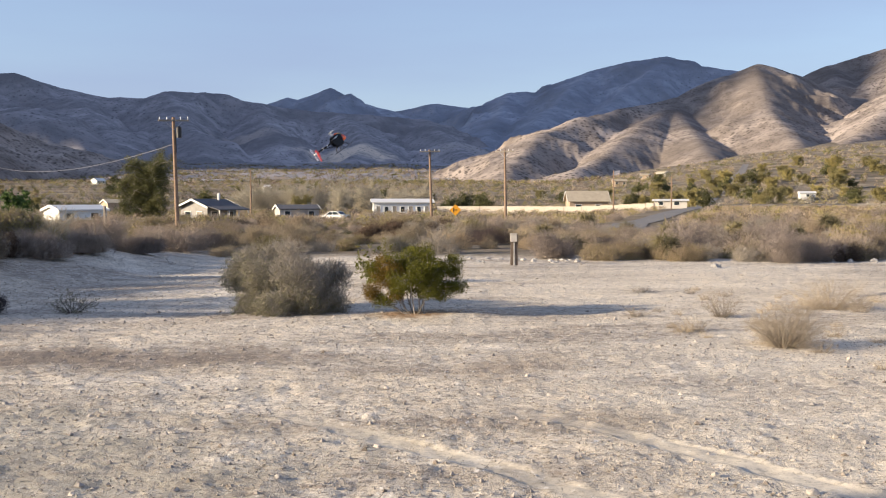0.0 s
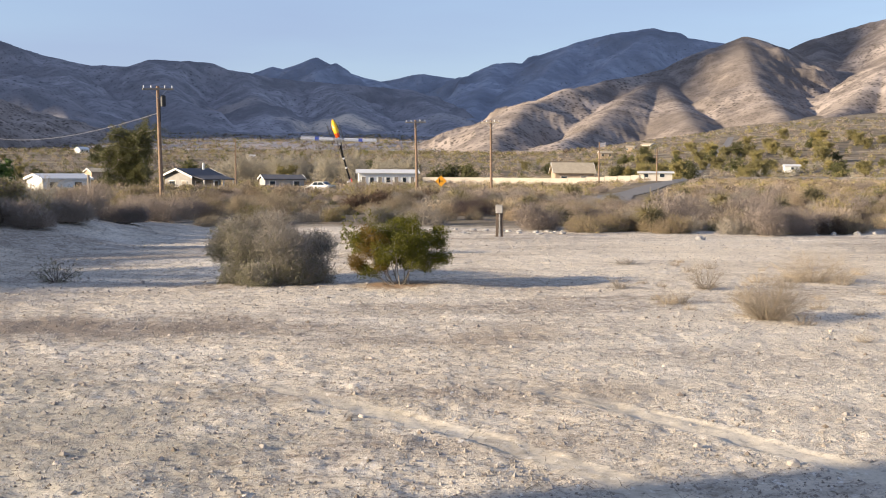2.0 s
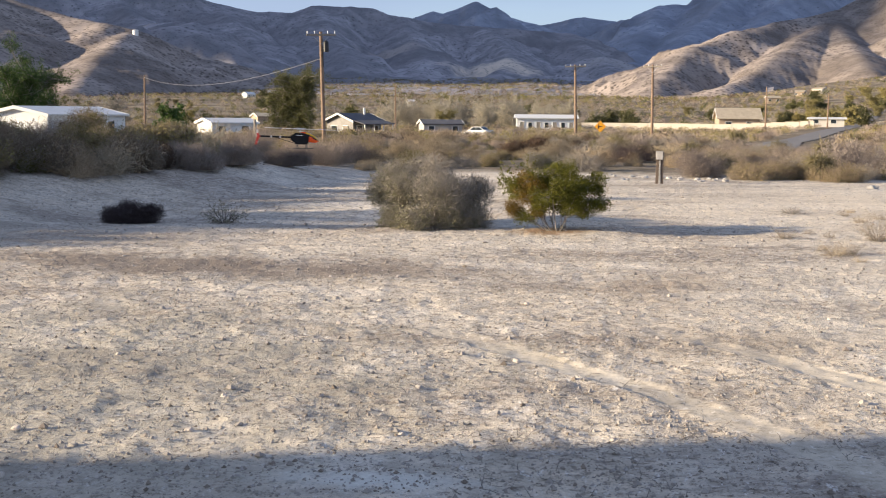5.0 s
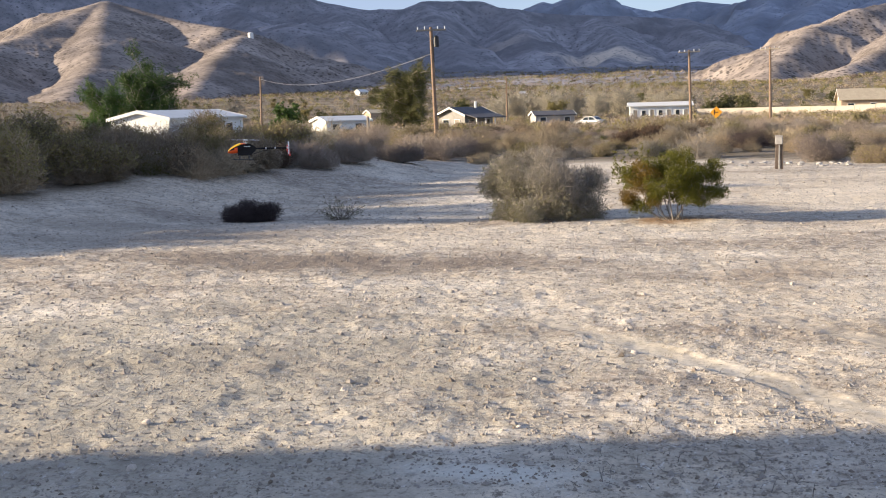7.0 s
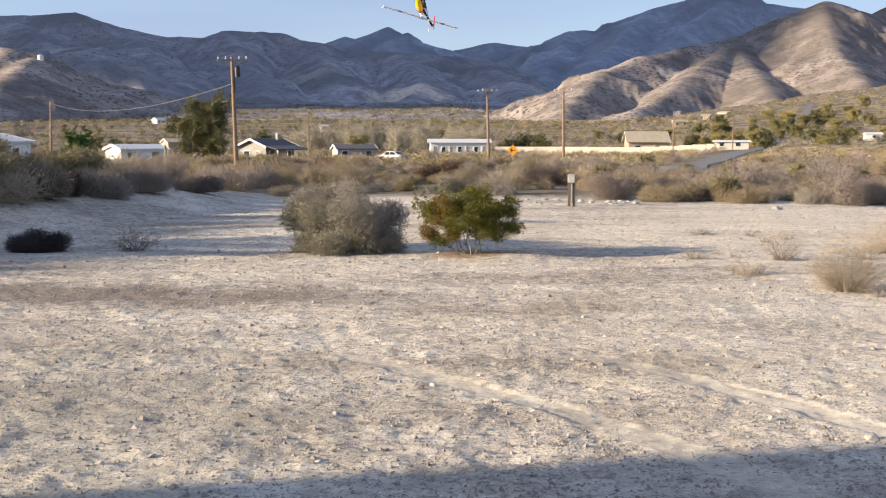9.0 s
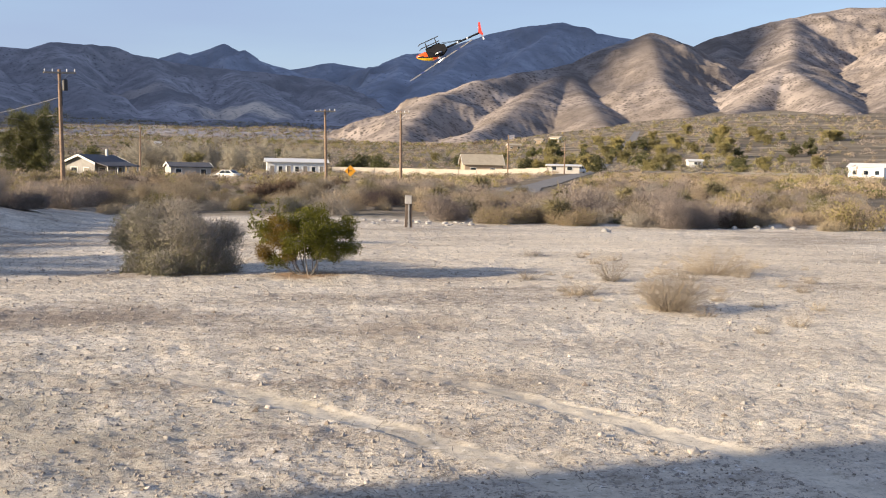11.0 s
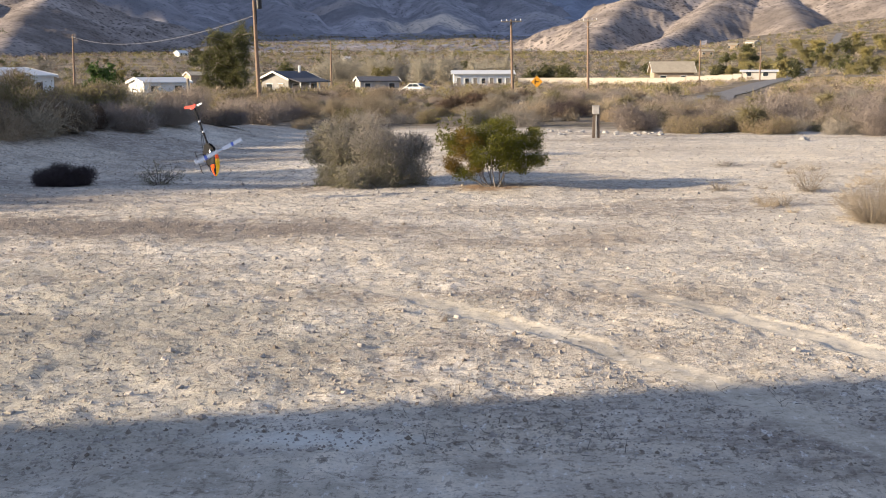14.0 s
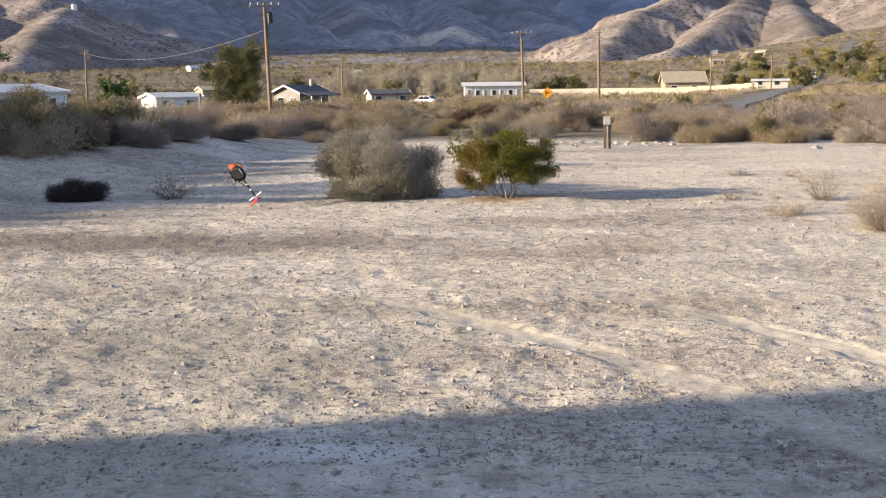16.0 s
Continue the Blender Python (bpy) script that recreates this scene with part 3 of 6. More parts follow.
def tubes(paths, r0, r1, sides=3):
    """Thin tapering tubes along the paths."""
    n, k, _ = paths.shape
    d = np.gradient(paths, axis=1)
    d /= np.linalg.norm(d, axis=2, keepdims=True) + 1e-9
    ref = np.where(np.abs(d[..., 2:3]) > 0.9, np.array([1.0, 0, 0]), np.array([0, 0, 1.0]))
    u = np.cross(d, ref)
    u /= np.linalg.norm(u, axis=2, keepdims=True) + 1e-9
    v = np.cross(d, u)
    f = np.linspace(0, 1, k)[None, :, None]
    rad = (r0[:, None, None] * (1 - f) + r1[:, None, None] * f)
    ring = [paths + rad * (math.cos(a) * u + math.sin(a) * v) for a in np.arange(sides) * 2 * math.pi / sides]
    V = np.stack(ring, 2).reshape(-1, 3)
    i = np.arange(n)[:, None, None] * k * sides + np.arange(k - 1)[None, :, None] * sides
    s = np.arange(sides)[None, None, :]
    a, b = i + s, i + (s + 1) % sides
    F = np.stack([a, b, b + sides, a + sides], -1).reshape(-1, 4)
    return V, F


def leaves(rng, pts, size, up=0.3):
    """Small bent leaf blades (two triangles) at the points."""
    n = len(pts)
    a = rng.normal(0, 1, (n, 3))
    a[:, 2] += up
    a /= np.linalg.norm(a, axis=1, keepdims=True)
    b = np.cross(a, rng.normal(0, 1, (n, 3)))
    b /= np.linalg.norm(b, axis=1, keepdims=True)
    s = size * rng.uniform(0.6, 1.4, (n, 1))
    c = np.cross(a, b) * s * 0.25
    V = np.stack([pts - a * s, pts + b * s * 0.5 + c, pts + a * s, pts - b * s * 0.5 + c], 1).reshape(-1, 3)
    F = np.arange(n * 4).reshape(-1, 4)
    return V, F


def shrub(rng, height, radius, stems, subs, leaf_n, leaf_s, thick=0.012, bend=0.16, upward=0.6, segs=4, sub_segs=2, low=0.25):
    """Stems fan out from the root, side twigs leave them, leaves sit toward the twig ends. Returns branch and leaf arrays."""
    th = rng.uniform(0, 2 * math.pi, stems)
    tilt = np.sqrt(rng.uniform(0, 1, stems)) * min(1.45, math.atan2(radius, height * upward) * 1.1)
    way = np.stack([np.sin(tilt) * np.cos(th), np.sin(tilt) * np.sin(th), np.cos(tilt)], 1)
    start = np.stack([np.cos(th), np.sin(th), 0 * th], 1) * rng.uniform(0, 0.12 * radius, (stems, 1)) - [0, 0, 0.05]
    reach = 1.0 / np.sqrt((np.sin(tilt) / radius) ** 2 + (np.cos(tilt) / height) ** 2)
    main = twigs(rng, start, way, reach * rng.uniform(0.6, 0.92, stems), None, segs, bend)
    V, F = tubes(main, np.full(stems, thick), np.full(stems, thick * 0.3))
    pick, along = rng.integers(0, stems, subs), rng.uniform(low, 1.0, subs) * (segs - 0.001)
    i = along.astype(int)
    base = main[pick, i] + (main[pick, i + 1] - main[pick, i]) * (along - i)[:, None]
    out = base - [0, 0, height * 0.15]
    out = out / (np.linalg.norm(out, axis=1, keepdims=True) + 1e-6) + rng.normal(0, 0.6, (subs, 3))
    out /= np.linalg.norm(out, axis=1, keepdims=True)
    side = twigs(rng, base, out, rng.uniform(0.12, 0.34, subs) * (height + radius) * 0.5, None, sub_segs, 0.25)
    side[..., 2] = np.maximum(side[..., 2], 0.01)
    v2, f2 = tubes(side, np.full(subs, thick * 0.45), np.full(subs, thick * 0.18))
    V, F = np.concatenate([V, v2]), np.concatenate([F, f2 + len(V)])
    L = (np.zeros((0, 3)), np.zeros((0, 4), int))
    if leaf_n:
        k, t = rng.integers(0, subs, leaf_n), rng.uniform(0.2, 1.05, (leaf_n, 1)) * sub_segs
        i = np.minimum(t[:, 0].astype(int), sub_segs - 1)
        pts = side[k, i] + (side[k, i + 1] - side[k, i]) * (t - i[:, None]) + rng.normal(0, leaf_s * 0.8, (leaf_n, 3))
        pts[:, 2] = np.maximum(pts[:, 2], 0.02)
        L = leaves(rng, pts, leaf_s)
    return (V, F), L


def plant_thing(name, seed, m, twig_mat, leaf_mat, label, category="shrub", group="", **kw):
    rng = np.random.default_rng(seed)
    b, l = shrub(rng, **kw)
    ob = thing(name, m, label, category, group)
    o = new("twig_frame", mesh("twig_frame", b[0], b[1], twig_mat))
    o.parent = ob
    if len(l[1]):
        o = new("foliage", mesh("foliage", l[0], l[1], leaf_mat))
        o.parent = ob
    return ob


def spot(x, y, turn=0.0, scale=1.0):
    return pose(x, y, gz(x, y), 0, 0, turn) @ Matrix.Diagonal((scale, scale, scale, 1))


def mound(rng, height, radius, n, length, thick, lumps=10, flat=0.55, segs=2, bend=0.3):
    """Points and fine twigs that fill a rounded, lumpy bush. Returns the twig paths."""
    th, rho = rng.uniform(0, 2 * math.pi, lumps), np.sqrt(rng.uniform(0, 1, lumps)) * radius * 0.68
    size = radius * rng.uniform(0.32, 0.5, lumps) * (9 / max(lumps, 9)) ** 0.4
    top = height * np.sqrt(1 - (rho / radius) ** 2) * flat * 1.6 - size * 0.85
    mid = np.stack([rho * np.cos(th), rho * np.sin(th), size * 0.25 + np.maximum(top - size * 0.25, 0) * rng.uniform(0.15, 1, lumps) ** 0.5], 1)
    turn = np.arange(lumps) % 10
    low, waist = turn < 3, (turn >= 3) & (turn < 6)
    ring = (radius - size) * np.sqrt(rng.uniform(0.25, 1.0, lumps))
    mid[low] = np.stack([ring * np.cos(th), ring * np.sin(th), size * 0.35], 1)[low]
    mid[waist] = np.stack([ring * np.cos(th), ring * np.sin(th), np.maximum(height * 0.4, size * 0.4)], 1)[waist]
    k = rng.choice(lumps, n, p=size ** 2 / (size ** 2).sum())
    way = rng.normal(0, 1, (n, 3))
    way /= np.linalg.norm(way, axis=1, keepdims=True)
    reach = np.maximum(rng.uniform(0, 1, (n, 1)) ** 0.4, 0.3)
    start = mid[k] + way * reach * size[k][:, None] * [1, 1, 0.9]
    start[:, 2] = np.where(start[:, 2] < 0.03, rng.uniform(0.02, 0.25, n) * height, start[:, 2])
    way = way * 0.8 + rng.normal(0, 0.55, (n, 3)) + [0, 0, 0.35]
    way /= np.linalg.norm(way, axis=1, keepdims=True)
    paths = twigs(rng, start - way * length * 0.5, way, length * rng.uniform(0.5, 1.3, n), None, segs, bend)
    paths[..., 2] = np.maximum(paths[..., 2], 0.015)
    return paths


def mound_thing(name, seed, m, twig_mat, leaf_mat, label, category="shrub", group="", height=1.0, radius=1.0, n=4000, length=0.16, thick=0.003, stems=40, leaf_n=0, leaf_s=0.014, leafy=None, lumps=10, flat=0.55, segs=2):
    """A dense rounded bush: stems from the root, a mass of fine twigs, and leaves where leafy(points) allows them."""
    rng = np.random.default_rng(seed)
    ob = thing(name, m, label, category, group)
    (V, F), _ = shrub(rng, height * 0.9, radius * 0.9, stems, stems * 5, 0, 0.02, thick=thick * 2.4, upward=0.6)
    paths = mound(rng, height, radius, n, length, thick, lumps, flat, segs)
    v2, f2 = tubes(paths, np.full(n, thick), np.full(n, thick * 0.4))
    o = new("twig_frame", mesh("twig_frame", np.concatenate([V, v2]), np.concatenate([F, f2 + len(V)]), twig_mat))
    o.parent = ob
    if leaf_n:
        pts = paths[rng.integers(0, n, leaf_n), rng.integers(0, segs + 1, leaf_n)] + rng.normal(0, leaf_s, (leaf_n, 3))
        if leafy:
            pts = pts[leafy(pts, rng)]
        pts[:, 2] = np.maximum(pts[:, 2], 0.02)
        v, f = leaves(rng, pts, leaf_s)
        o = new("foliage", mesh("foliage", v, f, leaf_mat))
        o.parent = ob
    return ob


def creosote():
    """Wide flat-topped bush: bare stems at the base, dense clumps of small leaves above."""
    rng = np.random.default_rng(1)
    ob = thing("creosote_bush", spot(-0.56, 22.1), "green creosote bush with yellowish leaf tips standing on bare gravel", "shrub")
    n = 84
    th, rho = rng.uniform(0, 2 * math.pi, n), np.sqrt(rng.uniform(0.02, 1, n))
    top, low = 1.2 - 0.22 * rho ** 3, 0.21 + 0.03 * rho
    mid = np.stack([0.92 * rho * np.cos(th), 0.92 * rho * np.sin(th), low + (top - low) * rng.uniform(0.0, 1, n) ** 0.7], 1)
    mid += rng.normal(0, 0.05, (n, 3))
    root = np.stack([np.cos(th), np.sin(th), 0 * th], 1) * rng.uniform(0.02, 0.2, (n, 1)) - [0, 0, 0.04]
    f = np.linspace(0, 1, 5)[None, :, None]
    stem = root[:, None] * (1 - f) + mid[:, None] * f + rng.normal(0, 0.03, (n, 5, 3)) * (f * (1 - f) * 4)
    V, F = tubes(stem[:13], np.full(13, 0.012), np.full(13, 0.004), 4)
    k = rng.integers(0, n, 1500)
    way = rng.normal(0, 1, (1500, 3))
    way /= np.linalg.norm(way, axis=1, keepdims=True)
    side = twigs(rng, mid[k] - way * 0.04, way, rng.uniform(0.1, 0.26, 1500), None, 2, 0.3)
    v2, f2 = tubes(side, np.full(1500, 0.004), np.full(1500, 0.0015))
    o = new("twig_frame", mesh("twig_frame", np.concatenate([V, v2]), np.concatenate([F, f2 + len(V)]), F_TWIG_GREY))
    o.parent = ob
    count = 52000
    k = rng.integers(0, n, count)
    p = rng.normal(0, 1, (count, 3))
    p /= np.linalg.norm(p, axis=1, keepdims=True)
    size = rng.uniform(0.13, 0.225, n)
    p = mid[k] + p * (rng.uniform(0, 1, (count, 1)) ** 0.45) * size[k][:, None] * [1, 1, 0.85] + rng.normal(0, 0.018, (count, 3))
    tint = (mid[:, 0] < -0.35) & (rng.uniform(0, 1, n) < 0.5)
    v, f = leaves(rng, p, 0.0165)
    o = new("foliage", mesh("foliage", v, f, [F_CREOSOTE, F_OCHRE], index=tint[k].astype(int)))
    o.parent = ob


creosote()
mound_thing("grey_bush", 2, spot(-3.2, 23.3), F_TWIG_GREY, F_BRITTLE, "wide grey twiggy bush with dull sage leaves", height=1.74, radius=1.62, n=25000, length=0.17, thick=0.0036, stems=90, leaf_n=85000, leaf_s=0.0165, lumps=34, flat=0.62,
            leafy=lambda p, r: r.uniform(0, 1, len(p)) < np.clip(0.9 - 0.75 * p[:, 2] - 0.4 * p[:, 0], 0.03, 1))
plant_thing("small_bush", 3, spot(-7.75, 23.2), F_TWIG_DARK, F_SAGE, "small sparse grey-green bush on the run-off", stems=22, subs=150, height=0.7, radius=0.62, leaf_n=700, leaf_s=0.018, thick=0.007)
mound_thing("round_bush", 4, spot(-9.6, 22.7), F_PLUM, F_PLUM, "low dark rounded dead bush at the foot of the bank", height=0.56, radius=0.74, n=9000, length=0.12, thick=0.003, stems=40, lumps=26, flat=0.62)
plant_thing("dry_grass_clump", 5, spot(5.35, 17.3), F_STRAW, F_STRAW, "clump of dry straw-coloured weeds on the lot", stems=420, subs=3200, height=0.8, radius=0.85, leaf_n=0, leaf_s=0.02, thick=0.0028, bend=0.12)
plant_thing("dry_grass_clump", 6, spot(8.1, 23.2), F_STRAW, F_STRAW, "wide thin drift of dry straw-coloured weeds", stems=340, subs=1800, height=0.85, radius=1.4, leaf_n=0, leaf_s=0.02, thick=0.0022, bend=0.12)
plant_thing("dry_grass_clump", 7, spot(5.4, 21.4), F_STRAW, F_STRAW, "thin tall tuft of dry weeds", stems=120, subs=300, height=0.8, radius=0.6, leaf_n=0, leaf_s=0.02, thick=0.003, bend=0.12)
tuft = plant_thing("dry_grass_tuft", 10, spot(6.6, 18.6), F_STRAW, F_STRAW, "small tuft of dry straw-coloured weeds", "dry grass", "dry grass tufts", stems=60, subs=160, height=0.34, radius=0.34, leaf_n=0, leaf_s=0.02, thick=0.003, bend=0.14)
rng_g = np.random.default_rng(41)
for k in range(34):
    x, y = rng_g.normal(6.8, 2.0), rng_g.normal(21.5, 3.2)
    s_g = rng_g.uniform(0.45, 1.3)
    copy_thing(tuft, pose(x, y, 0)).matrix_basis = pose(x, y, gz(x, y), 0, 0, k * 41) @ Matrix.Diagonal((s_g, s_g, s_g, 1))
plant_thing("dry_weed", 8, spot(4.9, 27.3), F_TWIG_GREY, F_STRAW, "low mat of dead grey weed", stems=60, subs=200, height=0.25, radius=0.55, leaf_n=0, leaf_s=0.02, thick=0.005)
mound_thing("rust_bush", 9, spot(-12.9, 32.6), F_TWIG_DARK, F_RUST, "dark rust-brown dead bush on the bank", height=1.0, radius=0.62, n=5000, length=0.14, thick=0.005, stems=30, leaf_n=3000, leaf_s=0.02, lumps=8, flat=0.6)

# brush: a few kinds, built once, then set out
KINDS = []
for name, seed, tw, lf, label, kw in (
    ("tan_shrub", 20, F_TWIG_TAN, F_TWIG_TAN, "tan leafless desert shrub in the brush beyond the lot", dict(height=1.05, radius=1.15, leaf_n=1700, leaf_s=0.022)),
    ("bur_shrub", 21, F_TWIG_TAN, F_GOLD, "tan leafless desert shrub in the brush beyond the lot", dict(height=0.85, radius=1.3, leaf_n=1700, leaf_s=0.022)),
    ("grey_shrub", 22, F_MAUVE, F_MAUVE, "grey brittle desert shrub in the brush beyond the lot", dict(height=1.2, radius=1.15, leaf_n=1700, leaf_s=0.022)),
    ("brittle_shrub", 23, F_TWIG_GREY, F_TWIG_GREY, "grey brittle desert shrub in the brush beyond the lot", dict(height=0.9, radius=1.25, leaf_n=1700, leaf_s=0.022)),
    ("olive_shrub", 24, F_TWIG_TAN, F_OLIVE, "olive-leaved desert shrub in the brush beyond the lot", dict(height=1.1, radius=1.1, leaf_n=1900, leaf_s=0.032)),
    ("dark_shrub", 26, F_TWIG_DARK, F_TWIG_DARK, "dark brown dead desert shrub in the brush beyond the lot", dict(height=0.95, radius=1.0, leaf_n=1700, leaf_s=0.022)),
    ("green_scrub", 27, F_TWIG_GREY, F_CREOSOTE, "yellow-green desert shrub in the brush beyond the lot", dict(height=1.0, radius=1.0, leaf_n=2300, leaf_s=0.03)),
    ("straw_shrub", 25, F_GOLD, F_GOLD, "straw-coloured bunch of dry grass and stems in the brush", dict(height=0.8, radius=1.0, leaf_n=900, leaf_s=0.022)),
):
    kw["leaf_n"] = int(kw["leaf_n"] * (0.9 if tw is lf else 1.2))
    ob = mound_thing(name, seed, pose(0, -60, -50), tw, lf, label, "shrub", "desert shrubs", n=1150, length=0.26, thick=0.0055, stems=16, lumps=7, flat=0.6, segs=1, **kw)
    KINDS.append(ob)


def in_brush(x, y):
    """Where brush grows: past the edge of the lot and up on the bank."""
    r, az = math.hypot(x, y), math.degrees(math.atan2(x, y))
    s = -((x + 12.6) * 0.98 - (y - 15) * 0.2)
    edge = 41.0 - 0.05 * abs(x - 6) + 2.0 * float(fbm(np.array(x * 0.2), np.array(0.0), 70))
    return (s > 3.3 and y > 17) or (y > edge and not (-6.5 < x < 1.0 and y < 45)) and not (1.0 < x < 4.4 and y < 50)


def near_road(x, y):
    return line_distance(np.array(x), np.array(y), ROAD) < 5.5


ROAD = [(13.3, 84.0), (20.8, 123.2), (32.3, 164.9), (50.7, 234.6), (68.9, 304.3), (92.2, 384.1), (117.7, 465.3), (150.1, 560.2), (190.1, 699.6)]
rng = np.random.default_rng(7)
placed, first = 0, {}
taken = []
tally = np.zeros(8)
tries = 0
while placed < 1750 and tries < 60000:
    tries += 1
    u = rng.uniform()
    r = 21 + (109 if placed < 1150 else 149) * u ** 0.8
    az = rng.uniform(-39, 26) if rng.uniform() < 0.75 else (rng.uniform(-39, -10) if rng.uniform() < 0.6 else rng.uniform(3, 26))
    x, y = r * math.sin(radians(az)), r * math.cos(radians(az))
    if not in_brush(x, y) or near_road(x, y):
        continue
    if float(fbm(np.array(x * 0.09), np.array(y * 0.13), 95, 3)) < -0.10 and rng.uniform() < (0.35 if x > 3 and y < 60 else 0.8):
        continue
    size = 0.76 * rng.uniform(0.6, 1.0) * (1.75 if rng.uniform() < 0.3 else 1.15) * (1.2 if x < -9 and r < 60 else 1.0) * (1 + 0.25 * smooth(60, 120, r)) * (1.0 + 0.15 * float(fbm(np.array(x * 0.1), np.array(y * 0.1), 33)))
    if any((x - a) ** 2 + (y - b) ** 2 < (0.42 * (size + c)) ** 2 for a, b, c in taken):
        continue
    if -6.9 < az < -4.4 and r > 70:
        size *= 0.55
    taken.append((x, y, size))
    zone = float(fbm(np.array(x * 0.07), np.array(y * 0.07), 81, 2))
    w = np.array([1.4, 1.3, 1.5, 1.3, 0.75, 0.8, 0.6, 1.1])
    if x < -7:
        w = np.array([1.1, 1.0, 1.1, 1.0, 1.4, 0.6, 0.5, 0.9])
    w = w * np.exp(np.array([1, 1, -1.5, -1.5, -0.3, 0.3, -0.3, 1]) * zone)
    w = w * (tally < 285)
    k = int(rng.choice(8, p=w / w.sum()))
    tally[k] += 1
    m = pose(x, y, gz(x, y) - 0.03, 0, 0, rng.uniform(0, 360)) @ Matrix.Diagonal((size, size, size * rng.uniform(0.8, 1.2), 1))
    if k not in first:
        first[k] = KINDS[k]
        KINDS[k].matrix_basis = m
    else:
        c = copy_thing(KINDS[k], m)
        c.matrix_basis = m
    placed += 1

# big olive shrubs on the bank, and west of them a partly unseen thicket added to shade the run-off
thicket = [mound_thing("olive_bush", 140 + k, spot(-22.0 - 2.5 * k, 24.0 + 4 * k), F_TWIG_TAN, F_OLIVE, "tall olive-yellow bush with bare grey lower stems on the bank", "shrub", "bushes on the bank", height=2.1, radius=1.8, n=4200, length=0.32, thick=0.007, stems=40, leaf_n=9000, leaf_s=0.04, lumps=14, flat=0.64) for k in range(3)]
rng_t = np.random.default_rng(12)
for k in range(76):
    x, y = rng_t.uniform(-32, -14.5), rng_t.uniform(10, 44)
    if -((x + 12.6) * 0.98 - (y - 15) * 0.2) < 3.6:
        continue
    s_t = rng_t.uniform(0.5, 0.85) * (0.8 if y > 22 else 1.0)
    copy_thing(thicket[k % 3], pose(x, y, gz(x, y))).matrix_basis = pose(x, y, gz(x, y) - 0.05, 0, 0, k * 67) @ Matrix.Diagonal((s_t, s_t, s_t, 1))
for k, (x, y, h, rad) in enumerate(((-16.2, 22.5, 1.75, 1.6), (-18.5, 25.5, 2.2, 1.9), (-15.4, 25.8, 1.35, 1.3), (-17.2, 30.5, 1.6, 1.6), (-15.2, 33.0, 1.5, 1.4), (-20.5, 29.5, 2.2, 1.8), (-14.0, 35.5, 1.3, 1.3))):
    mound_thing("olive_bush", 60 + k, spot(x, y), F_TWIG_TAN, F_OLIVE, "tall olive-yellow bush with bare grey lower stems on the bank", "shrub", "bushes on the bank", height=h * 1.1, radius=rad * 1.1, n=5200, length=0.3, thick=0.006, stems=46, leaf_n=14000, leaf_s=0.034, lumps=14, flat=0.64, leafy=lambda p, r: p[:, 2] > 0.5 * r.uniform(0.4, 1.2, len(p)))
for k, (x, y, h, rad) in enumerate(((-13.2, 30.6, 1.0, 1.1), (-12.2, 34.0, 0.9, 1.1), (-11.6, 36.2, 0.75, 1.0), (-14.6, 28.4, 1.1, 1.2), (-16.0, 27.6, 1.3, 1.2), (-10.6, 38.8, 0.6, 0.9), (-12.6, 40.6, 1.2, 1.3), (-10.4, 43.5, 1.0, 1.2), (-17.4, 35.8, 1.6, 1.5), (-14.9, 38.0, 1.3, 1.3))):
    mound_thing("grey_bank_bush", 75 + k, spot(x, y), F_MAUVE if x > -13 else F_TWIG_TAN, F_SAGE, "grey twiggy bush crowding the top of the bank", "shrub", "bushes on the bank", height=h * 1.25, radius=rad * 1.1, n=5600, length=0.26, thick=0.005, stems=36, leaf_n=1500, leaf_s=0.022, lumps=11, flat=0.64)
# pale bare shrub behind the bank
plant_thing("bare_shrub", 70, spot(-13.6, 38.5), F_BARE, F_BARE, "pale leafless tall shrub behind the bank", stems=70, subs=600, height=1.9, radius=1.3, leaf_n=0, leaf_s=0.02, thick=0.014, upward=0.9)
mound_thing("dark_bush", 71, spot(-3.5, 63.0), F_TWIG_DARK, F_RUST, "wide dark red-brown bush in the brush", height=1.6, radius=1.7, n=5000, length=0.3, thick=0.008, leaf_n=4000, leaf_s=0.05, lumps=9)
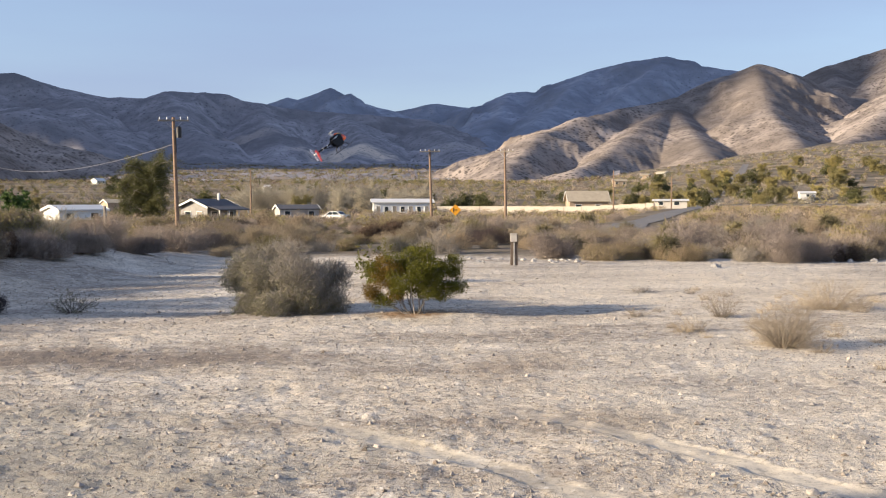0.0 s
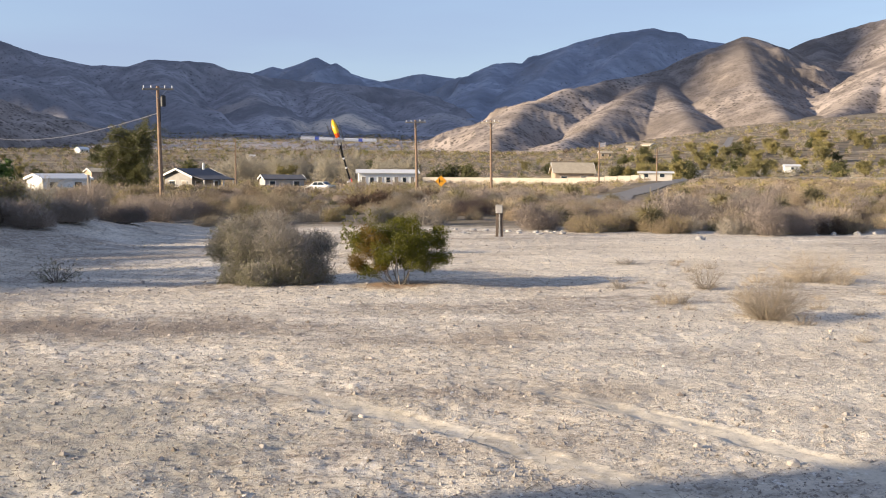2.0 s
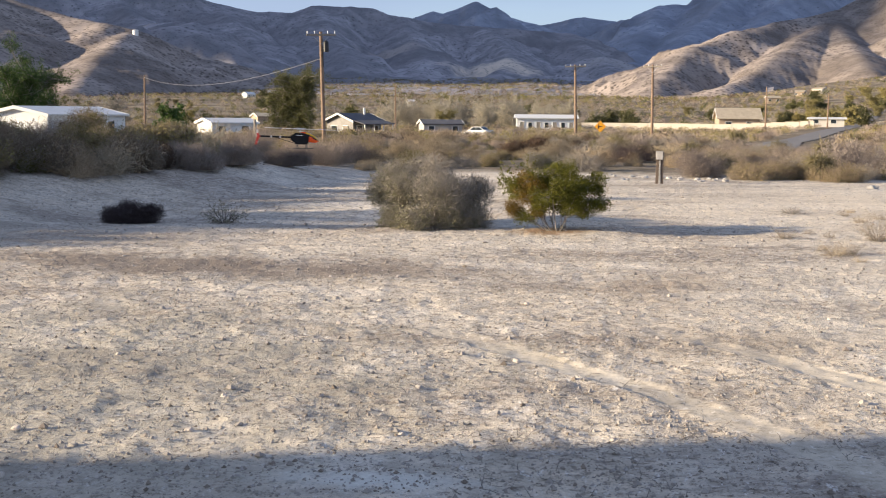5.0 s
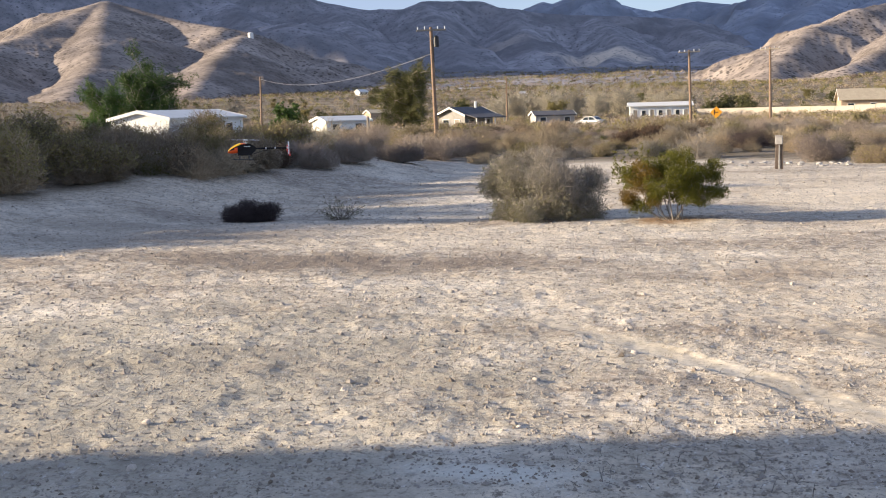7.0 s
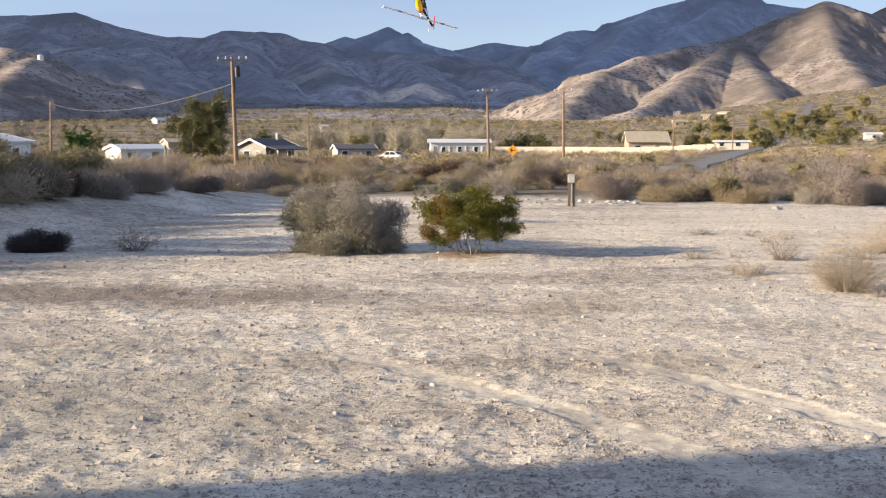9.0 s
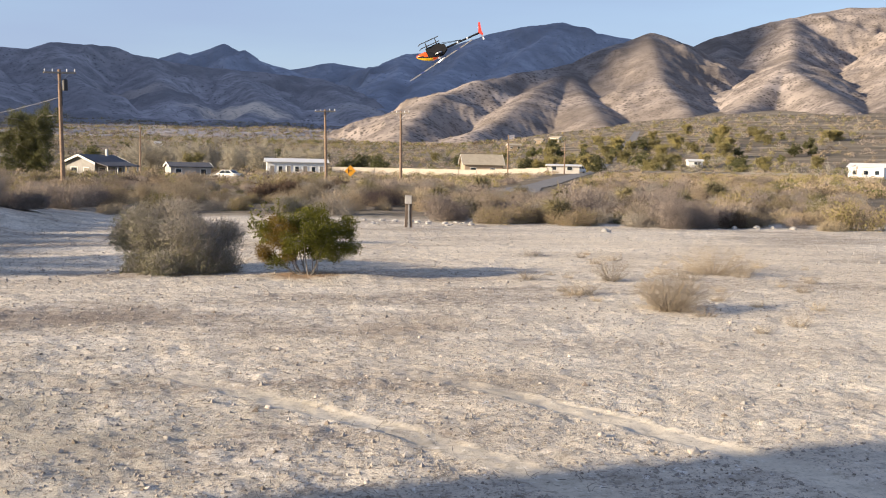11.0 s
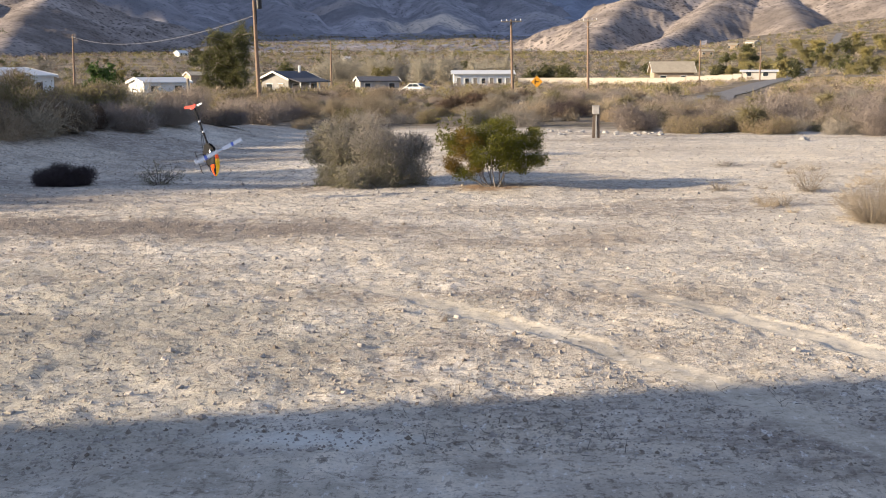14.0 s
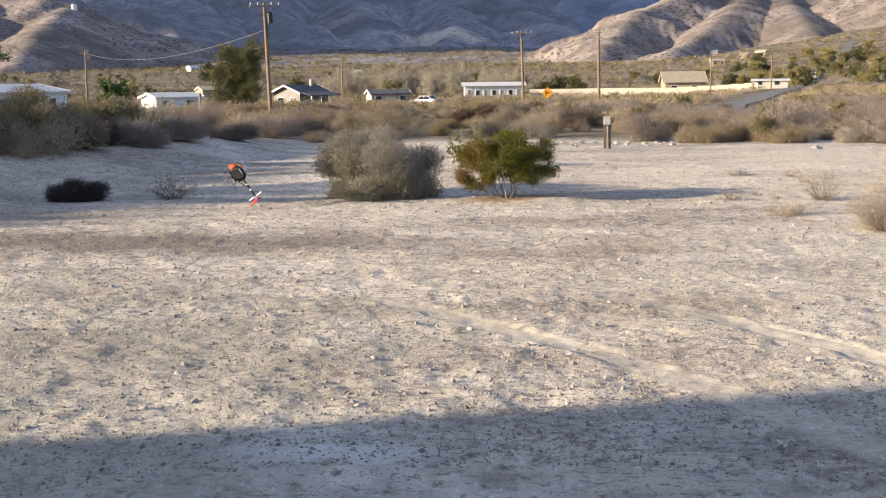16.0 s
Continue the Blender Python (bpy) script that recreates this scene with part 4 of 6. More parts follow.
# the shrubs that stand out at the edge of the brush
for k, (az, r, h, rad, tw, lf, text) in enumerate((
    (-7.7, 60, 1.35, 1.9, F_GOLD, F_GOLD, "broad golden-straw mound of dry rabbitbrush"), (-9.6, 58, 1.2, 1.2, F_GOLD, F_GOLD, "broad golden-straw mound of dry rabbitbrush"), (1.7, 66, 1.3, 1.5, F_GOLD, F_GOLD, "broad golden-straw mound of dry rabbitbrush"),
    (-1.6, 57, 1.1, 1.3, F_GOLD, F_GOLD, "broad golden-straw mound of dry rabbitbrush"), (5.6, 43, 1.35, 1.3, F_MAUVE, F_MAUVE, "rounded mauve-grey leafless shrub at the edge of the lot"), (6.9, 47, 1.3, 1.3, F_MAUVE, F_OLIVE, "rounded mauve-grey leafless shrub at the edge of the lot"),
    (16.8, 42, 1.5, 1.35, F_MAUVE, F_MAUVE, "rounded mauve-grey leafless shrub at the edge of the lot"), (18.6, 43, 1.35, 1.2, F_MAUVE, F_MAUVE, "rounded mauve-grey leafless shrub at the edge of the lot"), (13.0, 50, 1.5, 1.6, F_MAUVE, F_MAUVE, "rounded mauve-grey leafless shrub at the edge of the lot"),
    (2.0, 56, 1.0, 1.6, F_PLUM, F_PLUM, "dark plum-coloured dead shrub in the brush"), (-12.2, 50, 1.2, 1.2, F_MAUVE, F_MAUVE, "rounded mauve-grey leafless shrub at the edge of the lot"), (-14.8, 47, 1.3, 1.3, F_MAUVE, F_MAUVE, "rounded mauve-grey leafless shrub at the edge of the lot"),
    (-2.4, 47, 0.9, 0.9, F_TWIG_GREY, F_CREOSOTE, "low yellow-green shrub in front of the brush"), (10.2, 42.5, 0.55, 1.2, F_TWIG_TAN, F_OLIVE, "low mat of yellow-green grass at the edge of the lot"), (12.0, 42, 0.6, 1.2, F_TWIG_TAN, F_OLIVE, "low mat of yellow-green grass at the edge of the lot"),
    (8.6, 42, 0.6, 1.3, F_TWIG_TAN, F_OLIVE, "low mat of yellow-green grass at the edge of the lot"), (15.2, 44, 1.0, 1.0, F_MAUVE, F_OLIVE, "rounded mauve-grey leafless shrub at the edge of the lot"), (20.6, 44, 0.7, 1.0, F_TWIG_TAN, F_OLIVE, "low mat of yellow-green grass at the edge of the lot"))):
    x, y, z = at(az, r)
    mound_thing("edge_shrub", 200 + k, pose(x, y, z), tw, lf, text, "shrub", "shrubs at the edge of the lot", height=h, radius=rad, n=3600, length=0.22, thick=0.005, stems=26, leaf_n=2600, leaf_s=0.022, lumps=9, flat=0.62)
plant_thing("green_shrub", 72, spot(-1.6, 30.5), F_TWIG_GREY, F_CREOSOTE, "green creosote bush half hidden behind the grey one", stems=40, subs=300, height=1.35, radius=0.9, leaf_n=4200, leaf_s=0.03, thick=0.012)
plant_thing("green_shrub", 73, spot(-7.3, 46.0), F_TWIG_GREY, F_OLIVE, "low yellow-green shrub at the edge of the lot", stems=40, subs=300, height=1.0, radius=0.9, leaf_n=3000, leaf_s=0.034, thick=0.012)


def far_brush():
    """Brush farther off, too small to tell apart: low clumps of blades joined in one mesh."""
    rng = np.random.default_rng(17)
    V, F, I, n0 = [], [], [], 0
    R, AZ = 105 * (980 / 105) ** (rng.uniform(0, 1, 11500) ** 0.85), np.radians(rng.uniform(-40, 27, 11500))
    X, Y = R * np.sin(AZ), R * np.cos(AZ)
    ok = line_distance(X, Y, ROAD) > 5.5
    R, X, Y = R[ok], X[ok], Y[ok]
    Z = ground_z(X, Y)
    S = rng.uniform(0.6, 1.5, len(R)) * (1 + 0.5 * smooth(250, 600, R))
    KIND = rng.choice(6, len(R), p=[0.28, 0.28, 0.16, 0.05, 0.10, 0.13])
    R2, A2 = rng.uniform(820, 1560, 8500), np.radians(rng.uniform(-27, 8, 8500))
    X2, Y2 = R2 * np.sin(A2), R2 * np.cos(A2)
    R, X, Y = np.concatenate([R, R2]), np.concatenate([X, X2]), np.concatenate([Y, Y2])
    Z = np.concatenate([Z, np.where(R2 > 960, np.maximum(apron_z(X2, Y2), ground_z(X2, Y2)), ground_z(X2, Y2))])
    S, KIND = np.concatenate([S, rng.uniform(1.2, 3.2, 8500)]), np.concatenate([KIND, rng.choice([1, 2, 4, 5], 8500, p=[0.3, 0.2, 0.25, 0.25])])
    for r, x, y, z, s, kind in zip(R, X, Y, Z, S, KIND):
        n = int(np.clip(17000 / r, 10, 120))
        p = rng.normal(0, 1, (n, 3))
        p /= np.linalg.norm(p, axis=1, keepdims=True)
        p *= rng.uniform(0.55, 1.05, (n, 1))
        p = np.stack([p[:, 0] * s, p[:, 1] * s, np.abs(p[:, 2]) * s * 0.85 + 0.05], 1) + [x, y, z]
        v, f = leaves(rng, p, s * np.clip(0.85 / math.sqrt(n), 0.05, 0.24), 1.0)
        V.append(v), F.append(f + n0)
        I.append(np.full(n, kind))
        n0 += len(v)
    ob = new("far_brush", mesh("far_brush", np.concatenate(V), np.concatenate(F), [F_TWIG_TAN, F_MAUVE, F_OLIVE, F_GOLD, F_TREE, F_TWIG_DARK], index=np.concatenate(I)))
    tagged(ob, "tan and olive desert brush across the valley floor", "brush", kind="stuff")


far_brush()


def far_woods():
    """Far thickets and orchards on the valley floor, too small to tell apart: uneven clumps of blades."""
    rng = np.random.default_rng(18)
    V, F, I, n0 = [], [], [], 0
    AZ = rng.uniform(-30, 26, 3000)
    R = np.where(AZ > -26, rng.uniform(290, 900, 3000), rng.uniform(230, 600, 3000))
    X, Y = R * np.sin(np.radians(AZ)), R * np.cos(np.radians(AZ))
    grows = (fbm(X / 60, Y / 60, 90, 2) > -0.2) & (line_distance(X, Y, ROAD) > 5.5)
    AZ, R, X, Y = AZ[grows], R[grows], X[grows], Y[grows]
    for az, r, x, y, z in zip(AZ, R, X, Y, ground_z(X, Y)):
        h = rng.uniform(1.6, 4.2) * (1.15 if -11 < az < 0 else 0.8)
        w = h * rng.uniform(0.45, 0.8)
        lobes = rng.normal(0, 1, (5, 3)) * [w * 0.45, w * 0.45, h * 0.16] + [0, 0, h * 0.55]
        n = 80
        p = rng.normal(0, 1, (n, 3))
        p /= np.linalg.norm(p, axis=1, keepdims=True)
        p = p * rng.uniform(0.4, 1.0, (n, 1)) * [w * 0.5, w * 0.5, h * 0.3] + lobes[rng.integers(0, 5, n)]
        p[:, 2] = np.abs(p[:, 2])
        v, f = leaves(rng, p + [x, y, z], h * 0.075, 0.8)
        V.append(v), F.append(f + n0)
        pale_belt = -11 < az < 0 and r < 560
        I.append(np.full(n, int(rng.choice(5, p=[0.5, 0.2, 0.1, 0.1, 0.1] if pale_belt else [0.16, 0.14, 0.3, 0.25, 0.15]))))
        n0 += len(v)
    ob = new("far_woods", mesh("far_woods", np.concatenate(V), np.concatenate(F), [F_BARE, F_STRAW, F_OLIVE, F_TREE, F_TWIG_GREY], index=np.concatenate(I)))
    tagged(ob, "pale and olive thickets among the far houses", "woods", kind="stuff")


far_woods()


# ---- trees ----
def build_tree(name, seed, m, bark, leaf_mat, label, height, spread, leaf_n, leaf_s, crown_low=0.3, limbs=16, group="", drop=0.0):
    rng = np.random.default_rng(seed)
    ob = thing(name, m, label, "tree", group)
    trunk = twigs(rng, np.array([[0, 0, -0.2]]), np.array([[0.05, 0, 1.0]]), np.array([height * 0.62]), None, 6, 0.10)
    V, F = tubes(trunk, np.array([height * 0.028]), np.array([height * 0.010]), 7)
    lo = np.linspace(crown_low, 1.0, limbs) * 5.999
    i = np.minimum(lo.astype(int), 5)
    base = trunk[0, i] + (trunk[0, np.minimum(i + 1, 6)] - trunk[0, i]) * (lo - i)[:, None]
    th = np.arange(limbs) * 2.4 + rng.uniform(0, 0.6, limbs)
    up = rng.uniform(0.3, 1.3, limbs)
    way = np.stack([np.cos(th), np.sin(th), up], 1)
    way /= np.linalg.norm(way, axis=1, keepdims=True)
    limb = twigs(rng, base, way, spread * rng.uniform(0.55, 1.0, limbs), None, 4, 0.2)
    v2, f2 = tubes(limb, np.full(limbs, height * 0.010), np.full(limbs, height * 0.003), 5)
    V, F = np.concatenate([V, v2]), np.concatenate([F, f2 + len(V)])
    subs = limbs * 14
    k, t = rng.integers(0, limbs, subs), rng.uniform(0.8, 3.99, subs)
    i = t.astype(int)
    b2 = limb[k, i] + (limb[k, i + 1] - limb[k, i]) * (t - i)[:, None]
    w2 = rng.normal(0, 1, (subs, 3)) + [0, 0, 0.5]
    w2 /= np.linalg.norm(w2, axis=1, keepdims=True)
    tw = twigs(rng, b2, w2, spread * rng.uniform(0.18, 0.42, subs), None, 2, 0.3, drop)
    v2, f2 = tubes(tw, np.full(subs, height * 0.003), np.full(subs, height * 0.001))
    V, F = np.concatenate([V, v2]), np.concatenate([F, f2 + len(V)])
    o = new("trunk", mesh("trunk", V, F, bark))
    o.parent = ob
    if leaf_n:
        k, t = rng.integers(0, subs, leaf_n), rng.uniform(0.3, 2.0, (leaf_n, 1))
        i = np.minimum(t[:, 0].astype(int), 1)
        pts = tw[k, i] + (tw[k, i + 1] - tw[k, i]) * (t - i[:, None]) + rng.normal(0, spread * 0.045, (leaf_n, 3))
        v, f = leaves(rng, pts, leaf_s)
        o = new("crown", mesh("crown", v, f, leaf_mat))
        o.parent = ob
    return ob


build_tree("pepper_tree", 101, upright(-15.0, 140), M_GREYWOOD, F_TREE, "large dense dark green tree beside a pole", 11.2, 4.3, 60000, 0.075, 0.12, 40, drop=0.25)
build_tree("green_tree", 102, upright(-27.9, 128), M_GREYWOOD, F_GREEN, "tall bright green tree behind a white mobile home", 11.0, 5.0, 42000, 0.085, 0.12, 34)
build_tree("green_tree", 103, upright(-29.9, 124), M_GREYWOOD, F_GREEN, "shorter green tree beside a taller one", 7.6, 3.4, 22000, 0.085, 0.12, 26)
build_tree("small_green_tree", 104, upright(-21.2, 150), M_GREYWOOD, F_GREEN, "small round green tree by the houses", 4.6, 2.6, 3500, 0.18, 0.2, 14)
bare_a = build_tree("bare_tree", 110, upright(-5.4, 250), F_BARE, F_BARE, "pale leafless cottonwood in the valley", 8.5, 3.4, 1500, 0.07, 0.15, 30, "bare trees")
bare_b = build_tree("bare_tree", 111, upright(-23.6, 165), F_BARE, F_BARE, "pale leafless cottonwood in the valley", 7.5, 3.2, 900, 0.10, 0.12, 28, "bare trees")
pale = build_tree("pale_tree", 112, upright(-9.1, 300), F_BARE, F_BARE, "pale straw-coloured leafless tree with dense fine twigs", 6.2, 3.6, 8500, 0.085, 0.08, 22, "pale trees")
rng = np.random.default_rng(23)
for k in range(46):
    az, r, s = rng.uniform(-10.4, -0.8), rng.uniform(262, 360), rng.uniform(0.7, 1.15)
    x, y, z = at(az, r)
    src = pale if rng.uniform() < 0.7 else bare_a
    c = copy_thing(src, pose(x, y, z))
    c.matrix_basis = pose(x, y, z - 0.2, 0, 0, rng.uniform(0, 360)) @ Matrix.Diagonal((s * 1.2, s * 1.2, s, 1))
valley = build_tree("valley_tree", 113, upright(1.0, 290), M_GREYWOOD, F_TREE, "dark olive-green tree among the houses", 5.0, 3.8, 2600, 0.22, 0.1, 18, "valley trees")
valley_b = build_tree("valley_tree", 114, upright(14.6, 420), M_GREYWOOD, F_OLIVE, "dull olive tree on the slope", 5.0, 4.0, 2600, 0.22, 0.08, 18, "valley trees")
rng_v = np.random.default_rng(29)
MORE = [(float(rng_v.uniform(7.5, 25)), float(rng_v.uniform(320, 560)), float(rng_v.uniform(0.6, 1.25)), int(rng_v.uniform() < 0.7)) for _ in range(62)] + [(float(rng_v.uniform(-27, -9)), float(rng_v.uniform(300, 620)), float(rng_v.uniform(0.35, 0.7)), int(rng_v.uniform() < 0.5)) for _ in range(26)]
for az, r, s, src in ((0.2, 285, 0.75, 0), (2.2, 300, 0.9, 0), (2.0, 330, 1.0, 0), (-7.2, 260, 0.95, 1), (-7.9, 190, 0.55, 1), (-19.3, 190, 0.7, 0), (-24.0, 140, 0.6, 1), (9.6, 300, 0.85, 0), (10.3, 305, 0.8, 1), (13.2, 300, 0.75, 0), (12.6, 430, 1.0, 0),
                      (13.6, 460, 1.2, 1), (14.2, 450, 1.1, 0), (15.0, 470, 1.15, 1), (15.6, 480, 1.3, 0), (16.1, 480, 1.1, 1), (16.9, 520, 1.0, 1), (19.6, 440, 1.35, 1), (20.2, 445, 0.8, 0), (21.5, 500, 1.0, 1), (23.5, 480, 1.0, 0), (6.2, 420, 0.9, 0), (5.0, 460, 0.9, 1),
                      (11.0, 520, 1.0, 0), (17.6, 600, 1.2, 1), (-3.0, 420, 1.1, 0), (-0.8, 420, 1.0, 1), (-12.0, 420, 1.0, 0), (-16.5, 500, 1.1, 0), (-16.4, 800, 1.2, 0), (-15.9, 690, 1.0, 0), *MORE):
    x, y, z = at(az, r)
    copy_thing(valley_b if src else valley, pose(x, y, z)).matrix_basis = pose(x, y, z - 0.1, 0, 0, az * 77) @ Matrix.Diagonal((s, s, s, 1))


# ---- poles, wires, sign, marker ----
def utility_pole(az, r, top, lean, label, arm=2.4, arm_turn=10, extra=False):
    x, y, z = at(az, r)
    h = top - z
    ob = thing("utility_pole", pose(x, y, z, 0, lean, -az), label, "utility pole", "utility poles")
    bm = bmesh.new()
    rod(bm, (0, 0, -0.4), (0, 0, h * 0.5), 0.17, 0.145, 10)
    rod(bm, (0, 0, h * 0.5), (0, 0, h), 0.145, 0.115, 10)
    part("shaft", bm, M_WOOD, ob)
    q = pose(0, 0, 0, 0, 0, arm_turn)
    if arm:
        bm = bmesh.new()
        box(bm, arm, 0.12, 0.13, q @ pose(0, -0.16, h - 0.3), 0.012)
        a = part("crossarm", bm, M_GREYWOOD, ob)
        for k in (-0.46, -0.22, 0.22, 0.46):
            bm = bmesh.new()
            rod(bm, q @ Vector((arm * k, -0.16, h - 0.17)), q @ Vector((arm * k, -0.16, h + 0.0)), 0.03, 0.045, 8)
            rod(bm, q @ Vector((arm * k, -0.16, h + 0.0)), q @ Vector((arm * k, -0.16, h + 0.05)), 0.03, 0.015, 8)
            part("insulator", bm, M_PORCELAIN, a)
        for k in (-1, 1):
            bm = bmesh.new()
            rod(bm, q @ Vector((0, -0.1, h - 0.95)), q @ Vector((k * arm * 0.3, -0.16, h - 0.25)), 0.018, n=5)
            part("arm_brace", bm, M_STEEL, a)
    if extra:
        bm = bmesh.new()
        rod(bm, (0.36, -0.05, h - 1.5), (0.36, -0.05, h - 0.75), 0.2, 0.2, 12)
        rod(bm, (0.36, -0.05, h - 0.75), (0.36, -0.05, h - 0.66), 0.2, 0.1, 12)
        part("fuse_can", bm, M_BLACK, ob, "dark cylindrical switch can")
        bm = bmesh.new()
        rod(bm, (0.13, -0.1, h - 2.6), (0.13, -0.1, h - 1.3), 0.03, n=6)
        part("conduit", bm, M_BLACK, ob)
    return ob


utility_pole(-13.43, 85, 8.3, -1.5, "brown wooden utility pole with crossarm and switch can", extra=True, arm=2.25)
utility_pole(-0.58, 130, 8.0, -1.6, "brown wooden utility pole with one crossarm", arm=2.4)
utility_pole(3.23, 130, 8.0, -0.8, "brown wooden utility pole with a worn crossarm", arm=2.2, arm_turn=-14)
utility_pole(-9.80, 210, 7.7, 0, "bare brown wooden utility pole without crossarm", arm=0)
utility_pole(8.71, 250, 8.5, 0, "bare wooden utility pole by the houses", arm=0)
utility_pole(-22.3, 180, 7.8, 1.0, "bare wooden utility pole behind the brush", arm=0)
utility_pole(11.6, 262, 7.5, 0, "slim wooden utility pole by the road", arm=0)


def wire(points, sag, radius, label):
    a, b = Vector(points[0]), Vector(points[1])
    bm = bmesh.new()
    ps = [a.lerp(b, t / 20) - Vector((0, 0, sag * 4 * (t / 20) * (1 - t / 20))) for t in range(21)]
    loft(bm, [[(p.x + radius * math.cos(a), p.y, p.z + radius * math.sin(a)) for a in (0, 1.26, 2.51, 3.77, 5.03)] for p in ps])
    me = bpy.data.meshes.new("power_line")
    bm.to_mesh(me)
    bm.free()
    me.materials.append(M_WIRE)
    tagged(new("power_line", me), label, "cable", "power lines")


p1 = at(-13.52, 85)
p7 = at(-22.3, 180)
wire([(p1[0], p1[1], 6.35), (p7[0], p7[1], 7.5)], 1.6, 0.02, "thin grey sagging cable from pole to pole")


def warning_sign():
    x, y, z = at(0.64, 105)
    ob = thing("road_sign", pose(x, y, z, 0, 0, -0.6), "orange-yellow diamond warning sign with black arrow on a post", "road sign")
    c = 1.22 - z
    bm = bmesh.new()
    prism(bm, [(-0.54, 0), (0, -0.54), (0.54, 0), (0, 0.54)], 0.012, pose(0, -0.04, c))
    part("sign_plate", bm, M_YELLOW, ob)
    bm = bmesh.new()
    prism(bm, [(-0.12, -0.04), (0.18, -0.04), (0.18, 0.04), (-0.12, 0.04)], 0.006, pose(0, -0.052, c))
    prism(bm, [(-0.2, -0.22), (-0.12, -0.22), (-0.12, 0.22), (-0.2, 0.22)], 0.006, pose(0, -0.0525, c))
    part("arrow_mark", bm, M_BLACK, ob, "black junction arrow")
    bm = bmesh.new()
    box(bm, 0.09, 0.06, c + 0.3, pose(0, 0, -0.1))
    part("sign_post", bm, M_GREYWOOD, ob)


warning_sign()


def marker_post():
    ob = thing("marker_post", spot(2.45, 38.2, -3.6), "wooden meter post pair with a pale box on top", "post")
    for k, (dx, w, mt) in enumerate(((-0.085, 0.10, M_POST), (0.085, 0.09, M_POST))):
        bm = bmesh.new()
        box(bm, w, 0.1, 1.0 if k == 0 else 1.13, pose(dx, 0, -0.05, 0, 1.0 - 2 * k), 0.01)
        part("post", bm, mt, ob)
    bm = bmesh.new()
    box(bm, 0.05, 0.03, 0.85, pose(0, -0.06, 0.0), 0.006)
    part("conduit", bm, M_CONCRETE, ob)
    bm = bmesh.new()
    box(bm, 0.24, 0.14, 0.27, pose(-0.02, -0.09, 0.82), 0.015)
    b = part("meter_box", bm, M_CONCRETE, ob, "weathered pale box")
    bm = bmesh.new()
    box(bm, 0.26, 0.17, 0.02, pose(-0.02, -0.09, 1.092), 0.004)
    part("box_lid", bm, M_CONCRETE, b)


marker_post()
ob = thing("wooden_post", upright(-16.87, 55), "thin leaning grey wooden post in the brush", "post")
bm = bmesh.new()
rod(bm, (0, 0, -0.2), (-0.05, 0, 1.95 - gz(*at(-16.87, 55)[:2])), 0.075, 0.06, 8)
part("shaft", bm, M_GREYWOOD, ob)


# ---- stones ----
def stone_mesh(seed, mat):
    rng = np.random.default_rng(seed)
    bm = bmesh.new()
    bmesh.ops.create_icosphere(bm, subdivisions=2, radius=1.0)
    for v in bm.verts:
        n = noise.noise(v.co * 1.3 + Vector((seed * 3.1, 0, 0)))
        v.co = v.co * (1 + 0.45 * n)
        v.co.z = max(v.co.z * 0.7, -0.3)
    me = bpy.data.meshes.new("stone")
    bm.to_mesh(me)
    bm.free()
    me.materials.append(mat)
    return me


STONES = [stone_mesh(k, M_STONE) for k in range(4)] + [stone_mesh(9, M_CONCRETE), stone_mesh(11, M_CONCRETE)]


def stone(x, y, s, k, label, name="stone", turn=0.0, squash=1.0):
    ob = new(name, STONES[k])
    ob.matrix_basis = pose(x, y, gz(x, y) + 0.1 * s, 0, 0, turn) @ Matrix.Diagonal((s, s * 0.8, s * squash, 1))
    return tagged(ob, label, "stone", "stones on the lot")


stone(9.15, 37.2, 0.17, 4, "pale rounded stone at the edge of the brush", squash=1.0)
for k, (x, y, s) in enumerate(((14.1, 40.0, 0.08), (14.8, 40.3, 0.14), (15.6, 40.2, 0.17), (16.4, 40.6, 0.10), (17.1, 40.4, 0.14), (18.6, 41, 0.10))):
    stone(x, y, s, 4 + k % 2, "pale stone in a row at the edge of the brush", turn=k * 50)
stone(2.90, 8.6, 0.055, 1, "fist-sized stone beside a wheel rut", squash=1.1)
rng = np.random.default_rng(3)
for k in range(26):
    a = rng.uniform(-1.7, 2.6)
    stone(2.6 + a, 39.8 + rng.uniform(-0.5, 3.0), rng.uniform(0.05, 0.16), 4 + k % 2, "lump of broken pale concrete by the marker post", "concrete_lump", rng.uniform(0, 360), 0.6)
for k in range(90):
    r, az = rng.uniform(7, 24), rng.uniform(-33, 26)
    x, y = r * math.sin(radians(az)), r * math.cos(radians(az))
    stone(x, y, rng.uniform(0.018, 0.042), k % 4, "small pale stone lying on the gravel", "small_stone", rng.uniform(0, 360))


